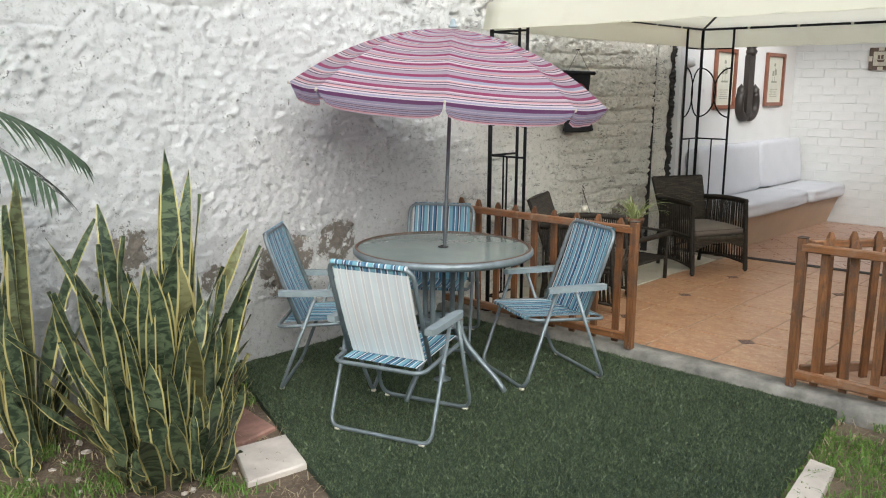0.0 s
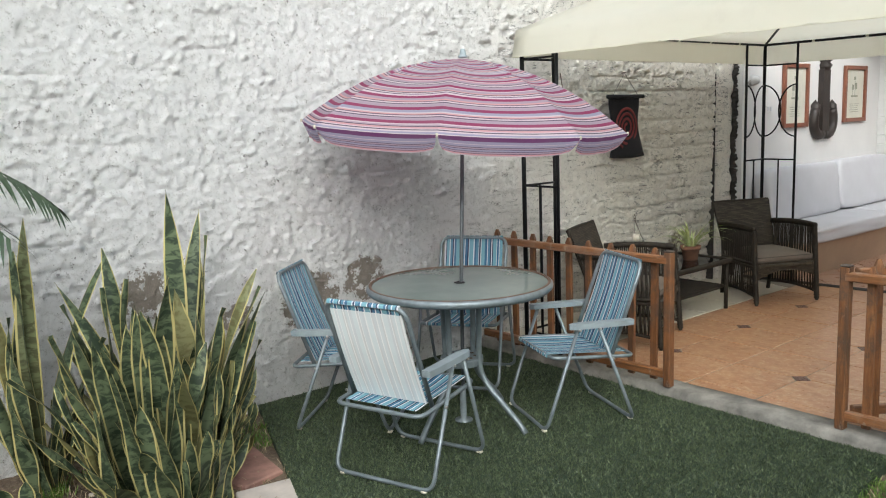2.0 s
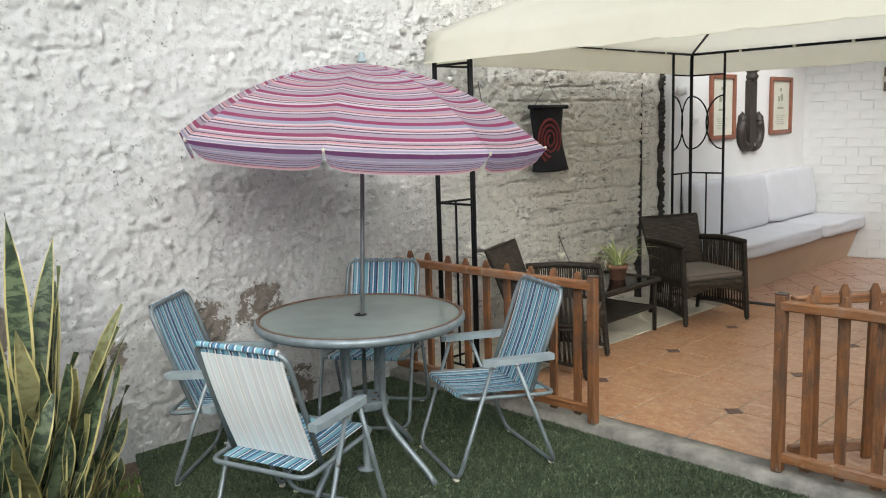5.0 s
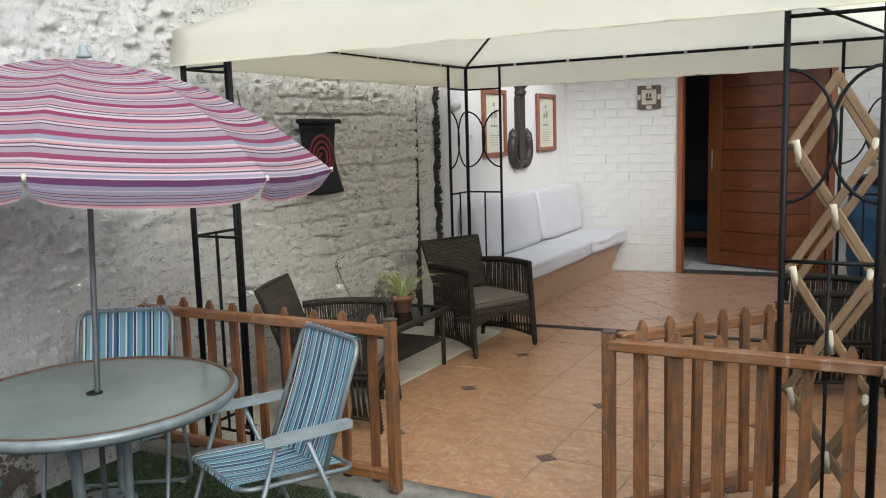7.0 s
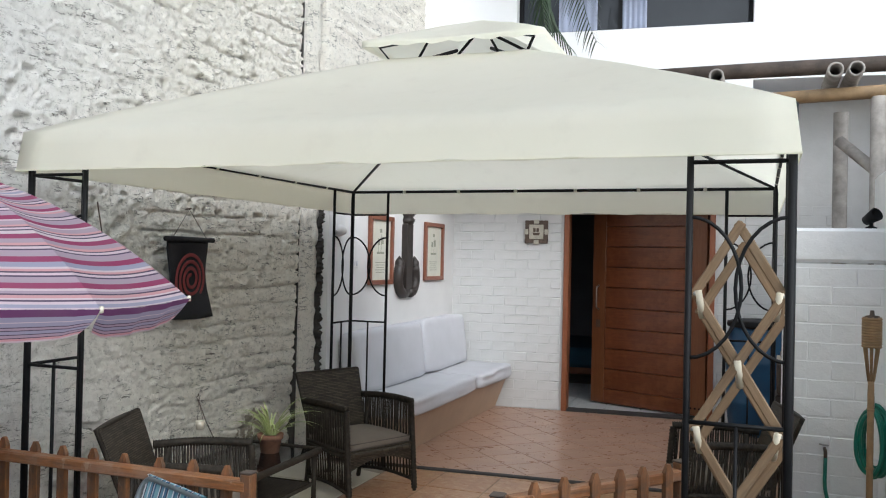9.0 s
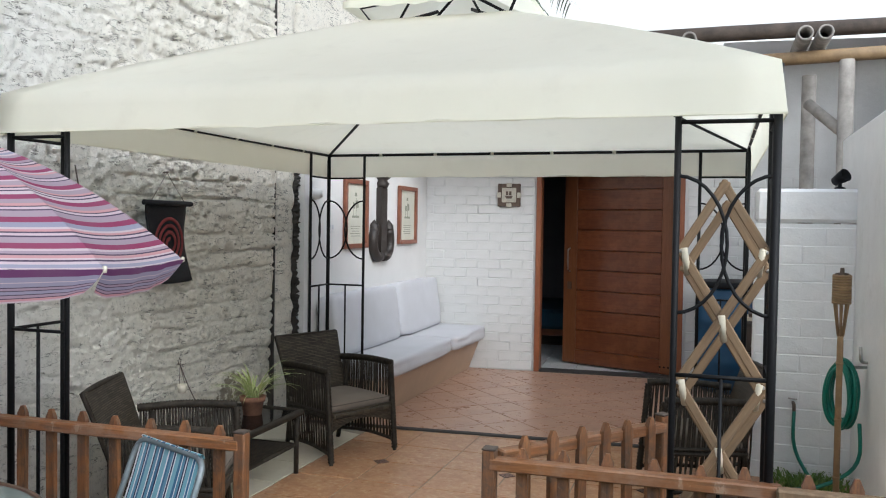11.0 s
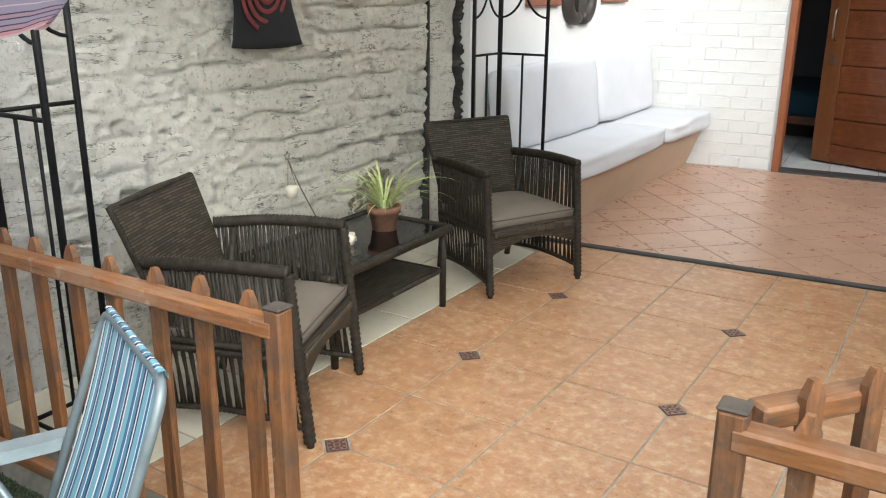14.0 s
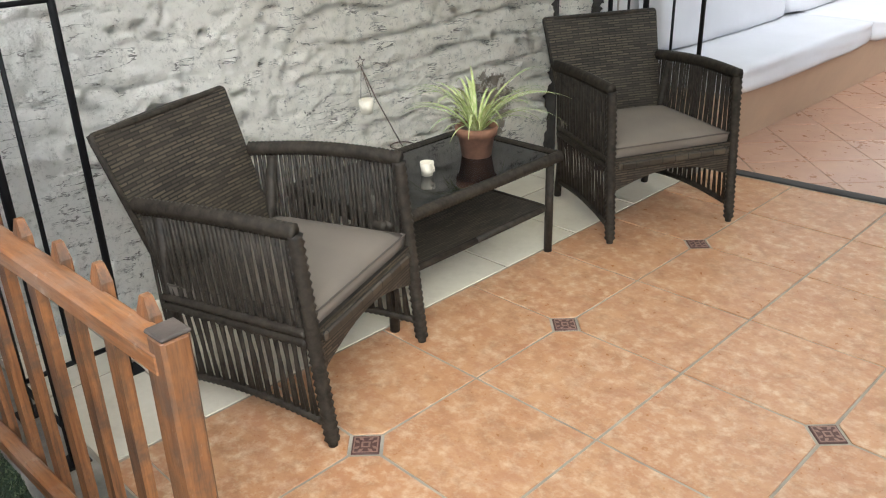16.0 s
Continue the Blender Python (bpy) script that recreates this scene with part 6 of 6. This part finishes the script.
tp = thing("garden_tap", pose(-0.23, 7.455, 0.52), "brass garden tap on the brick wall with green hose", "tap")
part("spout", tube(bm_new(), rounded([(0, 0.05, 0), (0, -0.06, 0), (0, -0.075, -0.05)], 0.02), 0.011, 8), WIRE, tp, smooth=True)
part("tap_handle", tube(bm_new(), [(-0.035, -0.03, 0.035), (0.02, -0.03, 0.03)], 0.006, 6), STEEL, tp, smooth=True)
part("tap_hose", tube(bm_new(), rounded([(0, -0.075, -0.04), (-0.005, -0.08, -0.28), (0.10, -0.14, -0.46), (0.22, -0.22, -0.50)], 0.12), 0.0115, 8), HOSE, tp, smooth=True)


def on_weeds(r):
    return (r.gauss(-0.13, 0.10), r.uniform(7.15, 7.42), 0.0)


tagged(blades("weeds", 420, on_weeds, 0.13, 0.012, GRASSBLADE, "small green weeds at the foot of the brick wall", None, 1.4, 9), category="weeds")
lp = thing("spot_lamp", pose(0.03, 7.60, 1.93), "small dark outdoor spotlight on the wall top", "lamp")
part("lamp_base", lathe(bm_new(), [(0, 0), (0.035, 0), (0.035, 0.012), (0.012, 0.02), (0.012, 0.05), (0, 0.05)], 12), BLACK, lp, smooth=True)
part("lamp_head", lathe(bm_new(), [(0, -0.05), (0.03, -0.05), (0.045, 0.05), (0.04, 0.05), (0.025, -0.03), (0, -0.03)], 14, pose(0, 0, 0.075, 65, 0, 40)), BLACK, lp, smooth=True)

br = thing("barrel", HOUSE @ pose(2.12, -0.42, 0.0), "large blue plastic barrel with a dark lid by the door", "barrel")
part("body", lathe(bm_new(), [(0, 0.0), (0.33, 0.0), (0.36, 0.06), (0.385, 0.3), (0.392, 0.32), (0.385, 0.34), (0.39, 0.7), (0.397, 0.72), (0.39, 0.74), (0.37, 1.03), (0.36, 1.06), (0, 1.06)], 36), BLUEPLASTIC, br, smooth=True)
part("lid", lathe(bm_new(), [(0, 1.06), (0.385, 1.06), (0.39, 1.08), (0.385, 1.11), (0.33, 1.125), (0, 1.12)], 36), BLACK, br, smooth=True)

# ---- bamboo pergola over the side yard ----
pg = thing("pergola", pose(0, 9.2, 0), "weathered log and bamboo pergola beside the house", "pergola")
part("log_beam", tube(bm_new(), [(-1.75, 0.1, 3.37), (-0.7, 0.1, 3.37), (0.5, 0.08, 3.365), (1.6, 0.05, 3.36)], [0.06, 0.068, 0.066, 0.07], 12), LOG, pg, smooth=True)
part("bamboo_beam", tube(bm_new(), [(-1.2, -0.05, 3.07), (0.2, -0.1, 3.10), (1.6, -0.1, 3.14)], 0.055, 12), BAMBOO, pg, smooth=True)
for x in (-1.0, -0.1, 0.05, 0.9):
    bm = bm_new()
    k = 14
    lathe(bm, [(0.046, 0.25), (0.046, 0.0), (0.062, 0.0), (0.062, 1.0)], 14, pose(x, -0.35, 3.245, -90, 0, 0))
    part("cross_pole", bm, GREYPOLE, pg, "hollow sawn bamboo end", smooth=True)
for x in (0.24, 0.02):
    part("bamboo_post", tube(bm_new(), [(x, -0.1 if x > 0.1 else 0.6, 0.0), (x, -0.1 if x > 0.1 else 0.6, 3.06)], 0.062, 12), GREYPOLE, pg, smooth=True)
part("brace", tube(bm_new(), [(0.24, -0.1, 2.45), (-0.02, 0.2, 2.75)], 0.05, 8), GREYPOLE, pg, smooth=True)


# small fittings on the white wall
jb = thing("wall_lamp", pose(WX + 0.002, 7.90, 1.90), "small white round wall lamp with a grey cable", "lamp")
part("lamp_body", lathe(bm_new(), [(0, 0), (0.05, 0), (0.05, 0.03), (0.035, 0.07), (0, 0.08)], 18, pose(0, 0, 0, 0, 90, 0)), SMOOTH, jb, smooth=True)
part("cable", tube(bm_new(), rounded([(0.008, -0.03, 0.0), (0.012, -0.10, -0.02), (0.012, -0.11, -0.5), (0.012, -0.10, -1.5)], 0.05), 0.006, 6), GREYPOLE, jb, smooth=True)
sw = thing("light_switch", pose(WX + 0.002, 8.22, 1.62), "white plastic light switch on the wall", "switch")
part("switch_plate", box(bm_new(), (0.006, 0, 0), (0.012, 0.12, 0.075), None, 0.003), SMOOTH, sw)
for yy in (-0.025, 0.025):
    part("rocker", box(bm_new(), (0.014, yy, 0), (0.006, 0.03, 0.04), None, 0.002), WHITECLOTH, sw)
wc = thing("cable", pose(-4.05, 5.2, 1.45), "thin dark cable hanging on the rough wall", "cable")
part("wire", tube(bm_new(), [(0.012, 0.0, 0.5), (0.01, 0.06, 0.25), (0.012, 0.22, 0.08), (0.01, 0.34, 0.06), (-0.02, 0.37, 0.07)], 0.004, 6), WIRE, wc, smooth=True)
cr = thing("crate", pose(-0.33, 9.6, 0.0), "stack of dark storage crates by the side yard", "crate")
for k in range(3):
    part("box", box(bm_new(), (0.01 * k, 0.02 * (k % 2), 0.14 + 0.28 * k), (0.34, 0.4, 0.27), None, 0.012), (BLACK, OLDIRON, LOG)[k], cr)
part("book", box(bm_new(), (0.0, 0.0, 0.855), (0.3, 0.34, 0.03), None, 0.004), PEG, cr)
part("book", box(bm_new(), (0.02, 0.0, 0.89), (0.28, 0.32, 0.035), None, 0.004), CERAMICDARK, cr)


# ---- sword-leaved plants ----
def sword(name, parent, base, L, w, a, lean, curl, twist, seed):
    """One stiff upright leaf, folded along its middle."""
    r = random.Random(seed)
    n = 12
    p, e = Vector(base), math.pi / 2 - lean
    V, UV = [], []
    for j in range(n + 1):
        f = j / n
        ww = w * (0.55 + 0.45 * min(1, f * 3)) * (1 - max(0, (f - 0.70) / 0.30) ** 1.7) + 0.0008
        tw = a + math.pi / 2 + twist * f
        side = Vector((math.cos(tw), math.sin(tw), 0))
        d = Vector((math.cos(a) * math.cos(e), math.sin(a) * math.cos(e), math.sin(e)))
        nrm = side.cross(d)
        wav = 0.012 * math.sin(f * 9 + seed)
        for u in (-1, -0.5, 0, 0.5, 1):
            V.append(p + side * ww * u + nrm * (-0.22 * ww * (1 - u * u)) + nrm * wav * u)
            UV.append((0.5 + u / 2, f * L / 0.6))
        p = p + d * (L / n)
        e += curl / n
    F = []
    for j in range(n):
        for i in range(4):
            k = 5 * j + i
            F.append((k, k + 1, k + 6, k + 5))
    ob = mesh_part(name, V, F, SNAKELEAF, parent, uv=UV)
    return ob


def snake_plant(x, y, count, spread, hmin, hmax, seed, label, splay=0.2):
    t = thing("snake_plant", pose(x, y, -0.09), label, "plant", "snake plants by the wall")
    r = random.Random(seed)
    for k in range(count):
        q = math.sqrt(r.random())
        b = r.uniform(0, math.tau)
        bx, by = spread * q * math.cos(b), spread * q * math.sin(b)
        L = r.uniform(hmin, hmax) * (1.15 - 0.5 * q) * (r.uniform(0.4, 0.75) if r.random() < 0.34 else 1)
        out = math.atan2(by, bx) + r.uniform(-0.8, 0.8)
        sword("leaf", t, (bx, by, 0), L, r.uniform(0.033, 0.052) * min(1, 0.55 + L * 0.6), out, abs(r.gauss(0.03, 0.12)) + splay * q * r.random() * 1.8, r.uniform(-0.5, 0.35), r.uniform(-0.7, 0.7), seed * 100 + k)
    return t


snake_plant(-3.52, 1.76, 82, 0.27, 0.80, 1.44, 1, "dense clump of tall yellow-edged snake plant leaves", 0.16)
snake_plant(-3.63, 1.99, 44, 0.19, 0.42, 0.85, 2, "snake plant clump with yellow-edged leaves against the wall", 0.3)
snake_plant(-3.24, 1.62, 100, 0.29, 0.34, 0.86, 3, "low snake plant clump with mottled leaves at the bed edge", 0.42)
snake_plant(-3.88, 1.27, 20, 0.10, 0.70, 1.36, 4, "narrow snake plant clump with dark banded leaves", 0.08)
snake_plant(-3.62, 1.12, 5, 0.05, 0.12, 0.3, 5, "young snake plant shoots in bare soil")


# ---- palms ----
def frond(parent, root, a, L, e0, droop, seed, leaf=0.26, n=34):
    """An arching palm frond: a tapered stalk with narrow leaflets."""
    r = random.Random(seed)
    p, e, spine = Vector(root), e0, []
    steps = 22
    for j in range(steps + 1):
        spine.append(p.copy())
        p = p + Vector((math.cos(a) * math.cos(e), math.sin(a) * math.cos(e), math.sin(e))) * (L / steps)
        e -= droop / steps
    st = part("stalk", tube(bm_new(), spine, [0.011 * (1 - 0.85 * j / steps) for j in range(steps + 1)], 6), PALMLEAF, parent, smooth=True)
    V, F = [], []
    for k in range(n):
        f = 0.2 + 0.8 * (k + 0.5) / n
        i = min(int(f * steps), steps - 1)
        q = spine[i].lerp(spine[i + 1], f * steps - i)
        t = (spine[i + 1] - spine[i]).normalized()
        side = t.cross(Vector((0, 0, 1))).normalized()
        for s in (-1, 1):
            l = leaf * (0.45 + 0.75 * math.sin(math.pi * min(1, 0.15 + f * 0.85))) * r.uniform(0.85, 1.1)
            d = (t * r.uniform(0.7, 0.95) + side * s * r.uniform(0.75, 1.0) + Vector((0, 0, -0.15))).normalized()
            b, g = len(V), q.copy()
            wd = 0.0075
            cross = d.cross(Vector((0, 0, 1))).normalized()
            for j in range(5):
                h = j / 4
                ww = wd * (1 - h ** 2) * (0.6 + 0.4 * min(1, 3 * h)) + 0.0004
                V += [g - cross * ww, g + cross * ww]
                g = g + d * (l / 4)
                d = (d + Vector((0, 0, -0.20))).normalized()
            for j in range(4):
                F.append((b + 2 * j, b + 2 * j + 1, b + 2 * j + 3, b + 2 * j + 2))
    mesh_part("leaf_fringe", V, F, PALMLEAF, st, "narrow drooping palm leaflets", False, "stuff")


pm = thing("palm_shrub", pose(-3.45, 0.22, -0.09), "young garden palm with arching green fronds", "palm")
part("trunk", tube(bm_new(), [(0, 0, 0), (0.01, 0, 0.8), (-0.02, 0.02, 1.5)], [0.07, 0.055, 0.045], 10), BARK, pm, smooth=True)
for k, (a, L, e, dr) in enumerate(((62, 1.2, 0.7, 1.55), (40, 1.2, 0.55, 1.35), (100, 0.9, 0.9, 1.6), (150, 0.9, 0.9, 1.6), (215, 1.0, 0.9, 1.7), (285, 0.9, 1.0, 1.6), (340, 0.8, 1.1, 1.4))):
    frond(pm, (-0.02, 0.02, 1.49), radians(a), L, e, dr, 60 + k)

# roof ledge of the upper storey with a planter whose palm hangs over
lg = part("roof_ledge", box(bm_new(), (1.0, -0.25, 4.90), (3.2, 0.5, 0.12)), FACADE, UP)
pl = thing("hanging_palm", UPM @ pose(1.0, -0.25, 4.96), "potted palm on the roof ledge with drooping fronds", "palm")
part("planter", lathe(bm_new(), [(0, 0), (0.16, 0), (0.21, 0.3), (0.18, 0.3), (0.17, 0.26), (0, 0.26)], 20), CLAY, pl, smooth=True)
for k, (a, L, e, dr) in enumerate(((215, 2.5, 0.0, 2.3), (238, 2.3, 0.1, 2.5), (200, 2.2, 0.1, 2.5), (40, 1.2, 0.9, 1.5), (130, 1.2, 0.9, 1.5))):
    frond(pl, (0, 0, 0.26), radians(a), L, e, dr, 80 + k, 0.42, 40)

# ---- floor pieces ----
TILE, TX, TY = 0.45, -2.02, 5.09
FRONT = [(-3.36, 4.552), (0.12, 4.552), (0.12, back_y(0.12, 7.80)), (-3.36, back_y(-3.36, 7.80))]
CREAM = [(-4.16, 4.552), (-3.362, 4.552), (-3.362, back_y(-3.362, 7.80)), (-4.0, back_y(-4.0, 7.80)), (-4.16, 7.74)]
BACK = [(-3.98, back_y(-3.98, 7.88)), (1.3, back_y(1.3, 7.88)), (1.3, back_y(1.3, 10.87)), (-3.98, back_y(-3.98, 10.87))]


def shrink(poly, d):
    cx, cy = sum(p[0] for p in poly) / len(poly), sum(p[1] for p in poly) / len(poly)
    return [(x + (cx - x) * min(1, d / (math.hypot(cx - x, cy - y) or 1)), y + (cy - y) * min(1, d / (math.hypot(cx - x, cy - y) or 1))) for x, y in poly]


def tile_piece(poly, region, material, name="tile", gap=0.0048, top=0.0):
    q = clip(poly, region)
    if len(q) < 3 or area(q) < 0.0012:
        return
    q = shrink(q, gap * 1.4)
    cx, cy = sum(p[0] for p in q) / len(q), sum(p[1] for p in q) / len(q)
    bm = bm_new()
    prism(bm, [(x - cx, y - cy) for x, y in q], -0.006, 0.0, 0.0012)
    part(name, bm, material, patio, at=pose(cx, cy, top + rnd.uniform(-0.0006, 0.0006), rnd.uniform(-0.06, 0.06), rnd.uniform(-0.06, 0.06), 0))


CUT = 0.06
for i in range(-4, 6):
    for j in range(-3, 8):
        x0, y0 = TX + i * TILE, TY + j * TILE
        x1, y1 = x0 + TILE, y0 + TILE
        poly = []
        for (px, py), (dx0, dy0), (dx1, dy1) in (((x0, y0), (0, CUT), (CUT, 0)), ((x1, y0), (-CUT, 0), (0, CUT)), ((x1, y1), (0, -CUT), (-CUT, 0)), ((x0, y1), (CUT, 0), (0, -CUT))):
            gi, gj = round((px - TX) / TILE), round((py - TY) / TILE)
            if gi % 2 == 0 and gj % 2 == 0 and 4.6 < py < 7.7 and -3.3 < px < 0.05:
                poly += [(px + dx0, py + dy0), (px + dx1, py + dy1)]
            else:
                poly.append((px, py))
        tile_piece(poly, FRONT, TERRACOTTA)
for i in range(-2, 3):
    for j in range(-1, 4):
        x, y = TX + i * 0.9, TY + j * 0.9
        if not (-3.3 < x < 0.05 and 4.6 < y < 7.7):
            continue
        h = CUT - 0.005
        bm = bm_new()
        prism(bm, [(-h, 0), (0, -h), (h, 0), (0, h)], -0.006, 0.0, 0.0012)
        ins = part("inset_tile", bm, INSET, patio, at=pose(x, y, 0))
        bm = bm_new()
        for r1, r2 in ((0.049, 0.043), (0.018, 0.010)):
            for k in range(4):
                a, b = k * math.pi / 2, (k + 1) * math.pi / 2
                bm.faces.new([bm.verts.new((r * math.cos(c), r * math.sin(c), 0.0008)) for r, c in ((r1, a), (r1, b), (r2, b), (r2, a))])
        for k in range(4):
            a = k * math.pi / 2
            for sg in (-1, 1):
                bm.faces.new([bm.verts.new((0.027 * math.cos(a) + math.cos(c) * 0.011 * q - math.sin(a) * sg * 0.008, 0.027 * math.sin(a) + math.sin(c) * 0.011 * q + math.cos(a) * sg * 0.008, 0.0008)) for c, q in ((a, 1), (a + 1.6, 0.5), (a + 3.1, 1), (a + 4.7, 0.5))])
        bmesh.ops.recalc_face_normals(bm, faces=bm.faces)
        part("ornament", bm, INSETLINE, ins)
for i in range(2):
    for j in range(10):
        x0, y0 = -4.26 + i * 0.45, 4.40 + j * 0.45
        tile_piece([(x0, y0), (x0 + 0.45, y0), (x0 + 0.45, y0 + 0.45), (x0, y0 + 0.45)], CREAM, CREAMTILE)
s = 0.33
for i in range(-14, 16):
    for j in range(-14, 16):
        cx, cy = -2.55 + (i - j) * s * 0.7071, 8.9 + (i + j) * s * 0.7071
        d = s * 0.7071
        tile_piece([(cx - d, cy), (cx, cy - d), (cx + d, cy), (cx, cy + d)], BACK, PINKTILE, gap=0.0040)
bmS = bm_new()
tube(bmS, [(x, back_y(x, 7.84) + 0.006 * noise.noise((x * 3, 0, 5)), 0.004) for x in np.linspace(-3.95, 0.1, 40)], 0.026, 8, flat=0.5)
tagged(part("drain_strip", bmS, STRIP, None, "dark rubber strip lying between two tile areas", smooth=True, kind="structure"), category="strip")

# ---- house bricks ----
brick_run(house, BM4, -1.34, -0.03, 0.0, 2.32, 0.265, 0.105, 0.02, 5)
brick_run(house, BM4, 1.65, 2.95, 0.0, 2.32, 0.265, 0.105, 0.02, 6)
